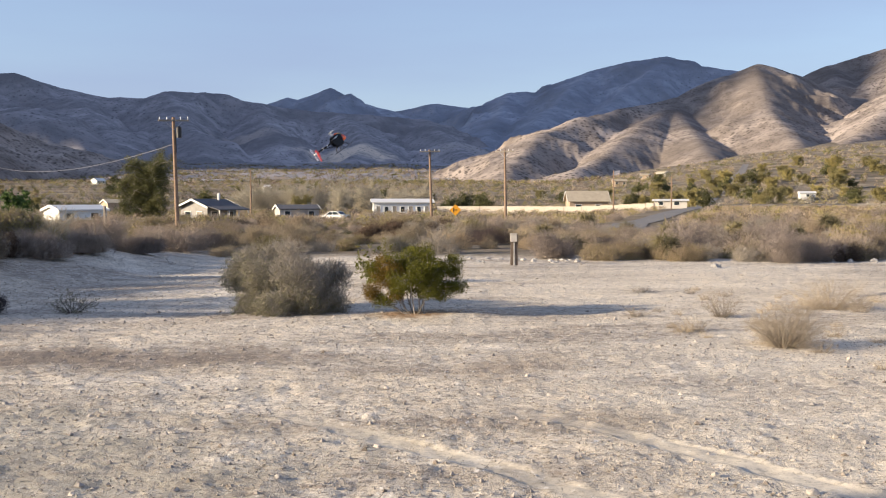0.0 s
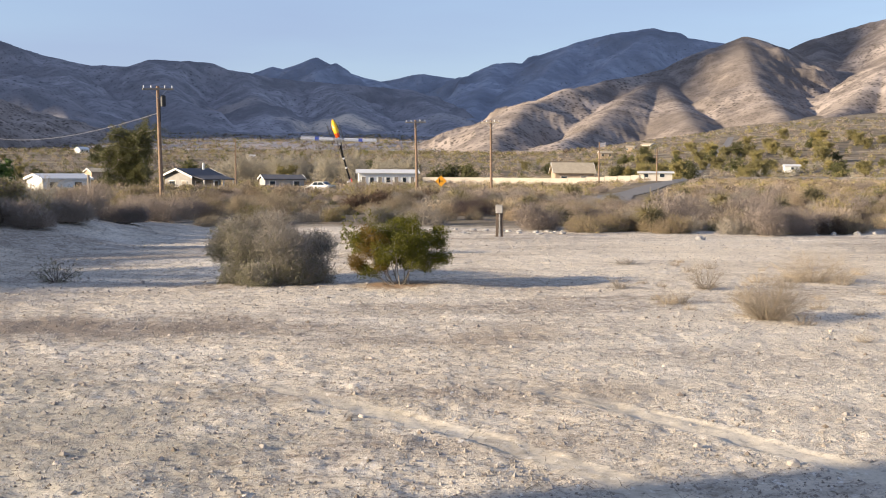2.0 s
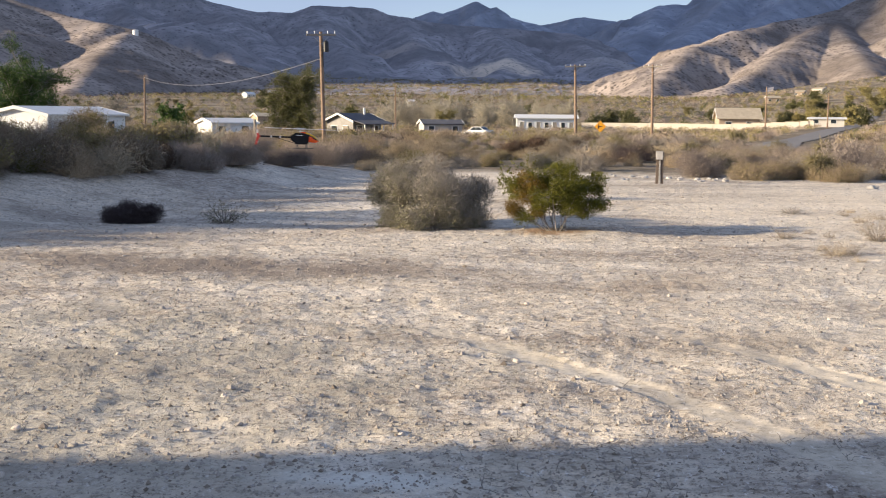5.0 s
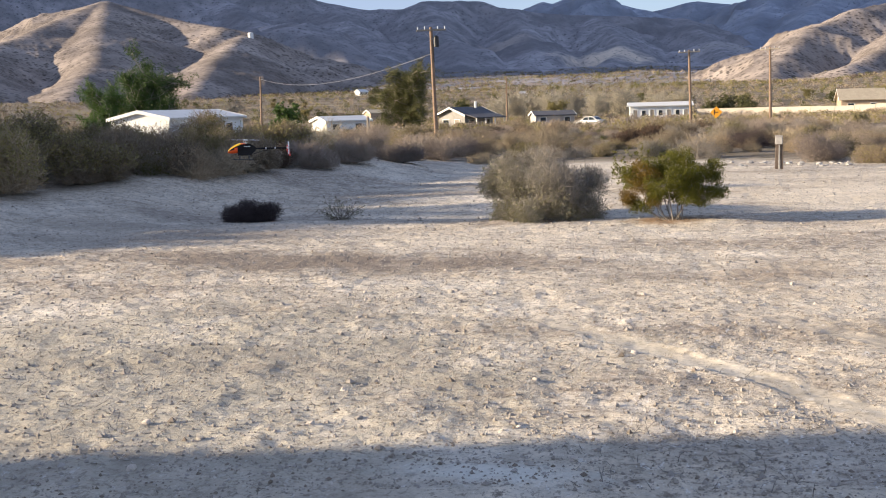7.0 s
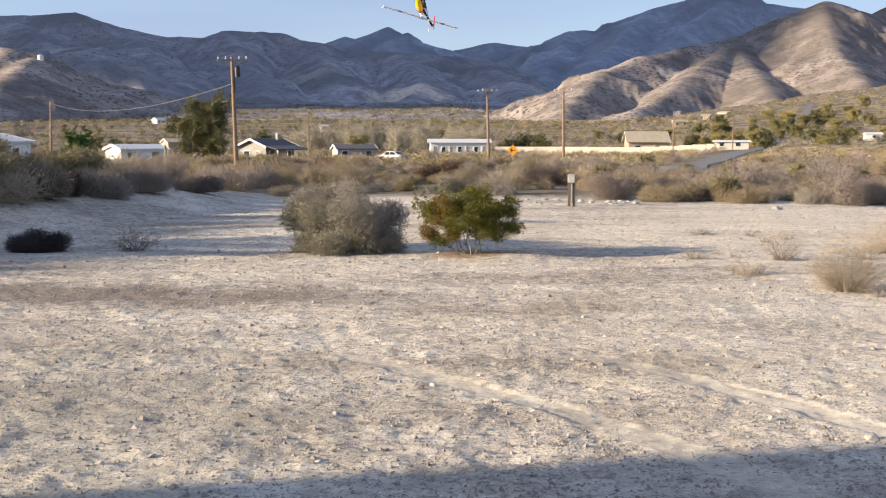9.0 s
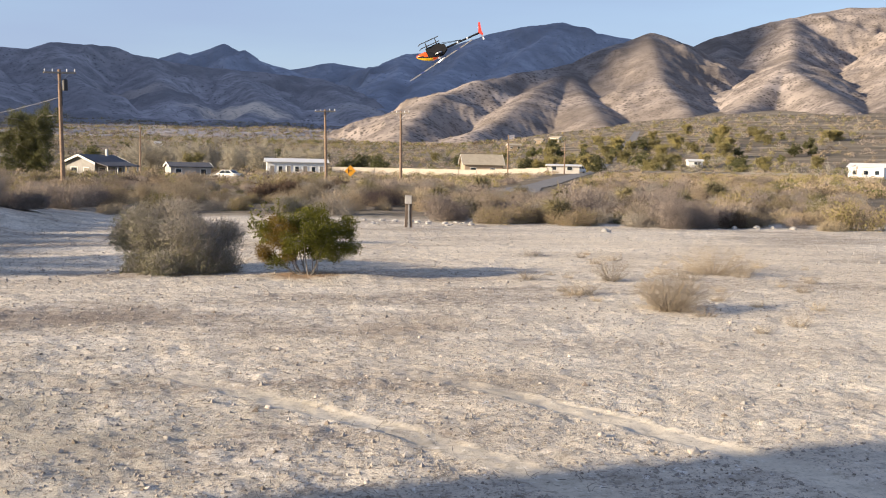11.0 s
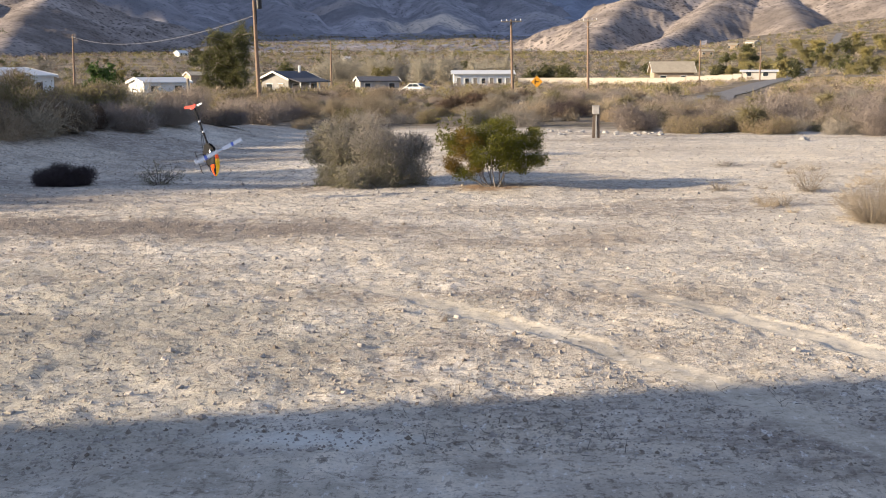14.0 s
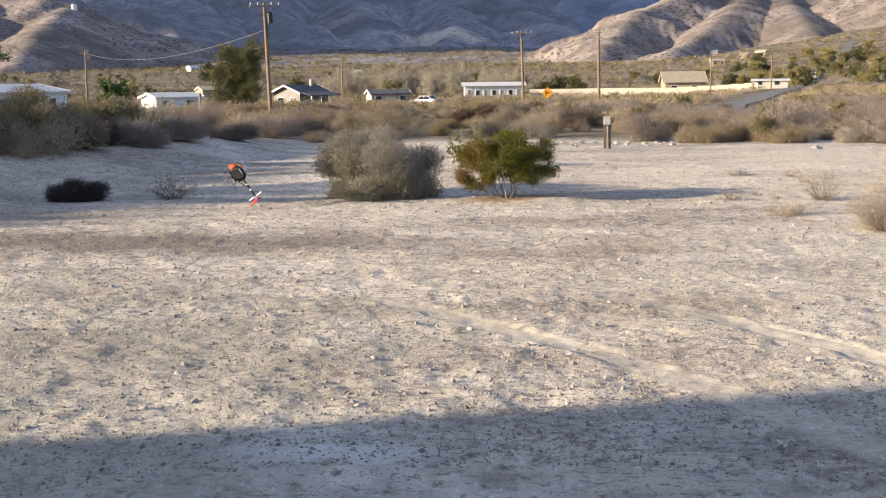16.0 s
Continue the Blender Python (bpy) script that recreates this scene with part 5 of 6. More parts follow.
def pebbles():
    """Countless pebbles and clods on the lot."""
    rng = np.random.default_rng(5)
    n = 34000
    r = 6.5 * (42 / 6.5) ** rng.uniform(0, 1, n)
    az = np.radians(rng.uniform(-38, 27, n))
    x, y = r * np.sin(az), r * np.cos(az)
    off = np.min([line_distance(x, y, r) for r in RUTS], 0) > 0.24
    r, x, y = r[off], x[off], y[off]
    n = len(x)
    z = ground_z(x, y)
    s = rng.gamma(1.6, 0.0034, n) + 0.002 + 0.0003 * r
    base = np.array([(1, 0, 0), (0, 1, 0), (-1, 0, 0), (0, -1, 0), (0.1, 0.1, 0.8), (0, 0, -0.5)], float)
    jig = 1 + rng.uniform(-0.45, 0.45, (n, 6, 1))
    th = rng.uniform(0, 6.28, n)
    c, sn = np.cos(th)[:, None], np.sin(th)[:, None]
    P = base[None] * jig * s[:, None, None]
    P = np.stack([P[..., 0] * c - P[..., 1] * sn + x[:, None], P[..., 0] * sn + P[..., 1] * c + y[:, None], P[..., 2] + z[:, None] + 0.2 * s[:, None]], -1)
    f = np.array([(0, 1, 4), (1, 2, 4), (2, 3, 4), (3, 0, 4), (1, 0, 5), (2, 1, 5), (3, 2, 5), (0, 3, 5)])
    F = (np.arange(n)[:, None, None] * 6 + f[None]).reshape(-1, 3)
    idx = np.repeat((rng.uniform(0, 1, n) < 0.16).astype(int) * 1, 8)
    ob = new("gravel", mesh("gravel", P.reshape(-1, 3), F, [M_PEBBLE, M_PEBBLE_DARK], index=idx))
    tagged(ob, "pale and brown pebbles and clods scattered over the lot", "gravel", kind="stuff")


def litter():
    """Short dead stems and stubble lying about the lot."""
    rng = np.random.default_rng(6)
    n = 9000
    r = 6.5 * (44 / 6.5) ** rng.uniform(0, 1, n)
    az = np.radians(rng.uniform(-38, 27, n))
    x, y = r * np.sin(az), r * np.cos(az)
    patch = fbm(x * 0.22, y * 0.22, 44, 3) + 0.5 * fbm(x * 1.2, y * 1.2, 45, 2)
    keep = patch > -0.05
    x, y = x[keep], y[keep]
    n = len(x)
    start = np.stack([x, y, ground_z(x, y)], 1)
    way = np.stack([rng.normal(0, 1, n), rng.normal(0, 1, n), rng.uniform(0.05, 0.6, n)], 1)
    way /= np.linalg.norm(way, axis=1, keepdims=True)
    ln = rng.uniform(0.03, 0.13, n)
    V, F = tubes(twigs(rng, start, way, ln, None, 2, 0.3), rng.uniform(0.0015, 0.004, n), np.full(n, 0.001))
    ob = new("dry_litter", mesh("dry_litter", V, F, F_TWIG_GREY))
    tagged(ob, "dead stems and stubble on the gravel", "dry litter", kind="stuff")


M_PEBBLE = foliage("pebble", (0.33, 0.28, 0.23), (0.48, 0.43, 0.36), (0.66, 0.61, 0.54), 0.95)
M_PEBBLE_DARK = foliage("dark_pebble", (0.20, 0.16, 0.12), (0.30, 0.25, 0.19), (0.40, 0.33, 0.26), 0.95)
pebbles()
litter()


# ---- houses ----
def house(name, m, length, width, wall_h, roof_h, wall_mat, roof_mat, label, openings=(), overhang=0.4, porch=False, chimney=False):
    """Ridge along x. openings: (side, place along it, sill, width, height, is_door); sides are -y, +y, -x, +x."""
    ob = thing(name, m, label, "house")
    L, W = length / 2, width / 2
    bm = bmesh.new()
    pr = [(-W, -0.8), (W, -0.8), (W, wall_h), (0, wall_h + roof_h * 0.98), (-W, wall_h)]
    loft(bm, [[(x, y, z) for y, z in pr] for x in (-L, L)])
    part("wall", bm, wall_mat, ob)
    bm = bmesh.new()
    k = roof_h / W
    for s in (-1, 1):
        e = W + overhang
        pts = [(0, wall_h + roof_h + 0.03), (s * e, wall_h - k * overhang + 0.03), (s * e, wall_h - k * overhang + 0.17), (0, wall_h + roof_h + 0.18)]
        loft(bm, [[(x, y, z) for y, z in pts] for x in (-L - overhang, L + overhang)])
    roof = part("roof", bm, roof_mat, ob)
    for s in (-1, 1):
        bm = bmesh.new()
        x = s * (L + overhang + 0.02)
        for d in (-1, 1):
            e = W + overhang
            pts = [(0, wall_h + roof_h - 0.06), (d * e, wall_h - k * overhang - 0.06), (d * e, wall_h - k * overhang + 0.2), (0, wall_h + roof_h + 0.2)]
            loft(bm, [[(q, y, z) for y, z in pts] for q in (x - 0.02, x + 0.02)])
        part("fascia", bm, M_WHITE, roof)
    for side, along, sill, w, h, door in openings:
        q = {"-y": pose(along, -W, sill), "+y": pose(along, W, sill, 0, 0, 180), "-x": pose(-L, along, sill, 0, 0, -90), "+x": pose(L, along, sill, 0, 0, 90)}[side]
        bm = bmesh.new()
        for a, b, c, d in ((-w / 2, 0, 0.08, h), (w / 2, 0, 0.08, h), (0, 0, w + 0.08, 0.08), (0, h, w + 0.08, 0.08)):
            box(bm, c, 0.09, d, q @ pose(a, -0.03, b))
        fr = part("door" if door else "window", bm, M_WHITE, ob)
        bm = bmesh.new()
        box(bm, w - 0.04, 0.05, h - 0.04, q @ pose(0, -0.01, 0.03))
        part("door_leaf" if door else "pane", bm, M_GREYWOOD if door else M_GLASS, fr)
    if porch:
        bm = bmesh.new()
        e = W + 2.2
        pts = [(-W - 0.3, wall_h - 0.02), (-e, wall_h - 0.45), (-e, wall_h - 0.33), (-W - 0.3, wall_h + 0.1)]
        loft(bm, [[(x, y, z) for y, z in pts] for x in (-L - 0.3, L + 0.3)])
        pr_roof = part("porch_roof", bm, roof_mat, ob)
        for k in range(4):
            bm = bmesh.new()
            box(bm, 0.11, 0.11, wall_h + 0.2, pose(-L + 2 * L * k / 3, -e + 0.15, -0.65))
            part("porch_post", bm, M_WHITE, pr_roof)
    if chimney:
        bm = bmesh.new()
        rod(bm, (L * 0.55, -0.4, wall_h), (L * 0.55, -0.4, wall_h + roof_h + 0.9), 0.16, n=10)
        part("vent_pipe", bm, M_WHITE, roof)
    return ob


house("ranch_house", upright(-11.9, 150, 48), 5.6, 4.6, 2.45, 0.85, M_CONCRETE, M_ROOF, "low grey stucco house with dark shingle roof and shaded porch",
      (("-x", -1.0, -0.2, 0.9, 2.0, True), ("-x", 1.0, 0.8, 1.1, 1.0, False), ("-y", -1.5, 0.8, 1.2, 1.0, False), ("-y", 1.6, 0.8, 1.2, 1.0, False)), 0.5, True, True)
house("mobile_home", upright(-26.3, 93, 57), 11.0, 5.2, 2.25, 0.55, M_WHITE, M_ROOF_PALE, "white single-wide mobile home with shallow metal roof",
      (("-y", -3.6, 0.9, 0.9, 0.9, False), ("-y", 0.4, 0.0, 0.8, 1.9, True), ("-y", 3.2, 0.9, 1.1, 0.9, False)), 0.25)
house("mobile_home", upright(-18.3, 118, 30), 5.2, 3.2, 1.75, 0.4, M_WHITE, M_ROOF_PALE, "small white trailer house half hidden by brush", (("-y", -1.5, 0.8, 0.9, 0.7, False), ("-y", 1.2, 0.8, 0.9, 0.7, False)), 0.2)
house("shed_house", upright(-16.2, 260, 20), 7.0, 4.5, 2.6, 0.7, M_TAN, M_ROOF_TAN, "tan shed house among the brush", (("-y", 0, 0.8, 1.2, 0.9, False),), 0.3)
house("white_house", upright(-17.2, 780, 40), 7.5, 5.5, 2.6, 1.5, M_WHITE, M_ROOF_PALE, "white gabled house at the foot of the mountains", (("-y", -2, 1.0, 1.2, 1.2, False), ("-y", 2, 1.0, 1.2, 1.2, False)))
house("white_house", upright(-9.0, 560, 20), 3.4, 3.0, 2.2, 1.0, M_WHITE, M_ROOF_PALE, "tiny white cabin far across the valley", (("-y", 0, 1.0, 1.0, 1.0, False),))
house("grey_house", upright(-7.5, 185, 12), 6.4, 4.6, 1.9, 0.6, M_CONCRETE, M_ROOF, "low grey shed behind the brush", (("-y", -2, 0.7, 1.0, 0.9, False), ("-y", 2, 0.7, 1.0, 0.9, False)), 0.3)
house("motel_house", upright(-2.12, 250, 4), 13.0, 6.0, 2.75, 0.65, M_WHITE, M_ROOF_PALE, "long low white house with pale roof and a row of windows",
      tuple(("-y", -5.4 + 1.8 * k, 0.6 if k % 2 else 0.0, 0.9, 1.2 if k % 2 else 1.9, k % 2 == 0) for k in range(7)), 0.5)
house("tan_house", upright(7.35, 285, 8), 9.6, 8.5, 3.0, 2.3, M_TAN, M_ROOF_TAN, "large tan house with wide tan gable roof", (("-y", -2.6, 0.8, 1.5, 1.2, False), ("-y", 2.4, 0.8, 1.5, 1.2, False)), 0.6)
house("low_house", upright(11.55, 288, 2), 8.0, 5.5, 1.9, 0.3, M_CREAM, M_ROOF_PALE, "low flat pale house beside the road", (("-y", -2.5, 0.8, 1.3, 1.0, False), ("-y", 1.5, 0.8, 1.3, 1.0, False)), 0.5)
house("white_shed", upright(18.1, 395, 10), 5.0, 4.0, 2.0, 0.5, M_WHITE, M_ROOF_PALE, "small white shed among trees", (("-y", 0, 0.8, 1.0, 0.9, False),), 0.3)
house("white_house", upright(26.3, 330, -14), 9.5, 6.0, 3.1, 0.9, M_WHITE, M_ROOF_PALE, "white house with dark windows on the slope", (("-y", -3, 0.9, 1.2, 1.2, False), ("-y", 0, 0.9, 1.2, 1.2, False), ("-y", 3, 0.9, 1.2, 1.2, False)), 0.4)
for k, (az, r, L) in enumerate(((11.2, 660, 6.5), (9.0, 560, 6), (10.3, 640, 4.5))):
    house("hillside_house", upright(az, r, (k * 47) % 70 - 35), L, 6.0, 2.5, 0.8, (M_CREAM, M_TAN, M_TAN)[k % 3], M_ROOF_TAN, ("cream", "tan", "tan")[k % 3] + " low house scattered on the valley slope", (("-y", -1.8, 0.9, 1.2, 1.0, False), ("-y", 1.8, 0.9, 1.2, 1.0, False)))
# an unseen house, added beside the camera so that its shade lies across the lot
house("flat_house", pose(-20.3, -5.45, 0.0, 0, 0, 15), 13.0, 13.6, 5.5, 0.5, M_CREAM, M_ROOF_TAN, "unseen cream stucco house added to shade the near gravel", (("+x", -2, 0.9, 1.4, 1.2, False), ("+x", 2.5, 0.9, 1.4, 1.2, False)), 0.3)
# unseen trees, added west of the lot to throw shade on the run-off
shade = build_tree("shade_tree", 115, pose(-38, 14.5, gz(-38, 14.5)), M_GREYWOOD, F_TREE, "unseen tree added west of the lot to throw long shade", 9.0, 4.8, 14000, 0.24, 0.06, 34, "shade trees")
for k, (x, y) in enumerate(((-39, 20), (-41, 25.5), (-42, 31), (-44, 36.5), (-36, 17.5), (-38, 23), (-39, 28.5), (-41, 34), (-42.5, 39.5))):
    copy_thing(shade, pose(x, y, gz(x, y), 0, 0, 70 * k + 40))
# a shrub out of view, added for the small shadow it casts
plant_thing("dry_shrub", 90, spot(-7.0, 6.7), F_TWIG_GREY, F_SAGE, "unseen dry shrub added to cast a shadow on the gravel", stems=60, subs=300, height=0.6, radius=0.55, leaf_n=400, leaf_s=0.03, thick=0.01)


def water_tank():
    x, y, z = at(-22.63, 1140)
    ob = thing("water_tank", pose(x, y, 2.3 + 1140 * math.tan(radians(3.62))), "white water tank on the foothill", "water tank")
    bm = bmesh.new()
    rod(bm, (0, 0, -3), (0, 0, 6), 2.8, n=20)
    part("tank_wall", bm, M_WHITE, ob)
    bm = bmesh.new()
    rod(bm, (0, 0, 6), (0, 0, 6.7), 2.9, 0.5, n=20)
    part("tank_roof", bm, M_ROOF_PALE, ob)


water_tank()


def boundary_wall():
    """Pale block wall along the far side of the brush."""
    pts = [at(-0.3, 279), at(3.0, 272), at(6.2, 264), at(9.0, 258), at(11.0, 254), at(13.9, 300), at(17.2, 310), at(20.4, 320), at(24.0, 330)]
    for k, (a, b) in enumerate(zip(pts, pts[1:])):
        n = 3
        if k == 4:        # the road passes here
            continue
        for j in range(n):
            p, q = Vector(a).lerp(Vector(b), j / n), Vector(a).lerp(Vector(b), (j + 1) / n)
            d = q - p
            bm = bmesh.new()
            box(bm, d.length - 0.06, 0.22, 1.95, None, 0.02)
            box(bm, d.length - 0.02, 0.32, 0.12, pose(0, 0, 1.9), 0.01)
            me = bpy.data.meshes.new("wall_boundary")
            bm.to_mesh(me)
            bm.free()
            me.materials.append(M_BLOCK)
            o = new("wall_boundary_%d" % (k * n + j + 1), me)
            o.matrix_basis = pose((p.x + q.x) / 2, (p.y + q.y) / 2, min(p.z, q.z) - (0.3 if k < 4 else 0.95), 0, 0, math.degrees(math.atan2(d.y, d.x)))
            tagged(o, "pale cream block wall along the far side of the brush", "wall", kind="structure")


boundary_wall()


def build_road():
    pts = [Vector((x, y)) for x, y in ROAD]
    fine = [a.lerp(b, t / 12) for a, b in zip(pts, pts[1:]) for t in range(12)] + [pts[-1]]
    V, F = [], []
    for k, p in enumerate(fine):
        d = (fine[min(k + 1, len(fine) - 1)] - fine[max(k - 1, 0)]).normalized()
        n = Vector((d.y, -d.x))
        for s in (-1.9, 0, 1.9):
            q = p + n * s
            V.append((q.x, q.y, max(gz(q.x, q.y), gz(p.x, p.y)) + 0.07))
    for k in range(len(fine) - 1):
        for c in range(2):
            F.append((3 * k + c, 3 * k + c + 1, 3 * k + c + 4, 3 * k + c + 3))
    tagged(new("road", mesh("road", V, F, M_ASPHALT)), "grey asphalt road climbing between the brush", "road", kind="structure")


build_road()


# ---- vehicles ----
def vehicle(name, m, label, length, width, lower, upper, glass, wheel_x, wheel_r):
    """Built from side outlines: lower body, cabin, and its side glass."""
    ob = thing(name, m, label, "car")
    bm = bmesh.new()
    prism(bm, lower, width)
    bmesh.ops.bevel(bm, geom=list(bm.edges), offset=0.05, segments=2, affect="EDGES")
    part("body", bm, M_CAR, ob)
    bm = bmesh.new()
    prism(bm, upper, width * 0.86)
    bmesh.ops.bevel(bm, geom=list(bm.edges), offset=0.05, segments=2, affect="EDGES")
    cab = part("cabin", bm, M_CAR, ob)
    for pane in glass:
        for s in (-1, 1):
            bm = bmesh.new()
            prism(bm, pane, 0.02, pose(0, s * width * 0.432, 0))
            part("side_window", bm, M_GLASS, cab)
    for (x0, z0), (x1, z1) in ((upper[1], upper[2]), (upper[-2], upper[-1])):
        bm = bmesh.new()
        d = Vector((x1 - x0, 0, z1 - z0))
        n = Vector((-d.z, 0, d.x)).normalized() * 0.012
        if n.dot(Vector(((x0 + x1) / 2 - (upper[0][0] + upper[-1][0]) / 2, 0, 0.2))) < 0:
            n = -n
        a, b = Vector((x0, 0, z0)) + d * 0.12 + n, Vector((x0, 0, z0)) + d * 0.88 + n
        w = width * 0.37
        vs = [bm.verts.new((p.x, y, p.z)) for p in (a, b) for y in (-w, w)]
        bm.faces.new((vs[0], vs[1], vs[3], vs[2]))
        part("windscreen", bm, M_GLASS, cab)
    for x in wheel_x:
        for s in (-1, 1):
            bm = bmesh.new()
            rod(bm, (x, s * width * 0.38, wheel_r), (x, s * width * 0.5, wheel_r), wheel_r, n=16)
            w = part("wheel", bm, M_RUBBER, ob)
            bm = bmesh.new()
            rod(bm, (x, s * width * 0.49, wheel_r), (x, s * width * 0.51, wheel_r), wheel_r * 0.6, n=12)
            part("rim", bm, M_STEEL, w)
    return ob


x, y, z = at(-5.6, 165)
vehicle("sedan", pose(x, y, z + 0.32, 0, 0, 150), "white sedan parked among the brush", 4.6, 1.8, [(-2.25, 0.3), (2.25, 0.3), (2.28, 0.7), (1.2, 0.9), (-2.2, 0.95), (-2.3, 0.6)],
        [(1.15, 0.88), (1.15, 0.9), (0.35, 1.42), (-0.95, 1.45), (-1.75, 0.95)], [[(0.85, 0.93), (0.3, 1.35), (-0.25, 1.37), (-0.25, 0.93)], [(-0.33, 0.93), (-0.33, 1.37), (-0.95, 1.37), (-1.5, 0.97)]], (-1.4, 1.4), 0.32)
truck = vehicle("van", pose(0, 0, 0), "white van driving away on the road", 5.4, 2.0, [(-2.6, 0.35), (2.6, 0.35), (2.65, 0.8), (2.4, 1.1), (-2.6, 1.1), (-2.65, 0.7)],
                [(2.3, 1.05), (2.3, 1.08), (1.5, 2.0), (-2.4, 2.1), (-2.6, 1.05)], [[(1.95, 1.15), (1.4, 1.85), (0.6, 1.88), (0.6, 1.15)], [(0.45, 1.2), (0.45, 1.88), (-0.8, 1.9), (-0.8, 1.2)]], (-1.7, 1.7), 0.36)


# ---- yuccas ----
def yucca(seed, m, label, trunk_h, heads):
    rng = np.random.default_rng(seed)
    ob = thing("yucca", m, label, "yucca", "yuccas")
    bm = bmesh.new()
    tops = []
    rod(bm, (0, 0, -0.1), (0.03, 0, trunk_h), 0.1, 0.08, 7)
    for k in range(heads):
        a = k * 2.4
        tip = (0.03 + 0.24 * math.cos(a), 0.24 * math.sin(a), trunk_h + 0.14 + 0.16 * (k % 2))
        rod(bm, (0.03, 0, trunk_h * 0.95), tip, 0.07, 0.06, 6)
        tops.append(tip)
    part("trunk", bm, M_GREYWOOD, ob)
    for tip in tops:
        n = 130
        w = rng.normal(0, 1, (n, 3)) + [0, 0, 0.1]
        w /= np.linalg.norm(w, axis=1, keepdims=True)
        V, F = tubes(twigs(rng, np.tile(np.array(tip), (n, 1)), w, rng.uniform(0.35, 0.6, n), None, 3, 0.06, 0.22), np.full(n, 0.016), np.full(n, 0.003))
        o = new("leaf_rosette", mesh("leaf_rosette", V, F, F_YUCCA))
        o.parent = ob
    return ob


ya = yucca(1, spot(8.25, 41.3), "stout yucca with a drooping skirt of dry leaves", 0.4, 4)
yb = yucca(2, spot(5.2, 45.0), "short spiky yucca at the edge of the brush", 0.3, 3)
for k, (az, r, s) in enumerate(((1.55, 68, 1.5), (11.6, 60, 1.2), (14.8, 75, 1.3), (17.5, 58, 1.1), (21.5, 66, 1.4), (19.2, 85, 1.5), (9.4, 75, 1.2), (5.2, 62, 1.0), (24.0, 72, 1.3), (7.3, 95, 1.4))):
    x, y, z = at(az, r)
    copy_thing(ya if k % 2 else yb, pose(x, y, z)).matrix_basis = pose(x, y, z, 0, 0, k * 77) @ Matrix.Diagonal((s, s, s, 1))


# ---- the model helicopter: nose along +x, rotor along +z, origin under the mast ----
M_ORANGE = plain("orange_gelcoat", (0.85, 0.10, 0.012), 0.25, amount=0.08)
M_LEMON = plain("yellow_gelcoat", (0.86, 0.52, 0.02), 0.25, amount=0.08)
M_FINRED = plain("red_fin", (0.80, 0.06, 0.035), 0.35, amount=0.08)
M_CARBON = plain("carbon_plate", (0.016, 0.016, 0.018), 0.65, amount=0.3)
M_CARBON.node_tree.nodes["Principled BSDF"].inputs["Specular IOR Level"].default_value = 0.15
M_BLADE = plain("white_blade", (0.82, 0.83, 0.85), 0.3, amount=0.04)
M_BLUE = plain("blue_band", (0.10, 0.16, 0.62), 0.35, amount=0.06)
M_ALLOY = plain("bright_alloy", (0.62, 0.63, 0.65), 0.3, 0.7, amount=0.1)
M_SKID = plain("dark_skid", (0.05, 0.05, 0.052), 0.4, amount=0.1)


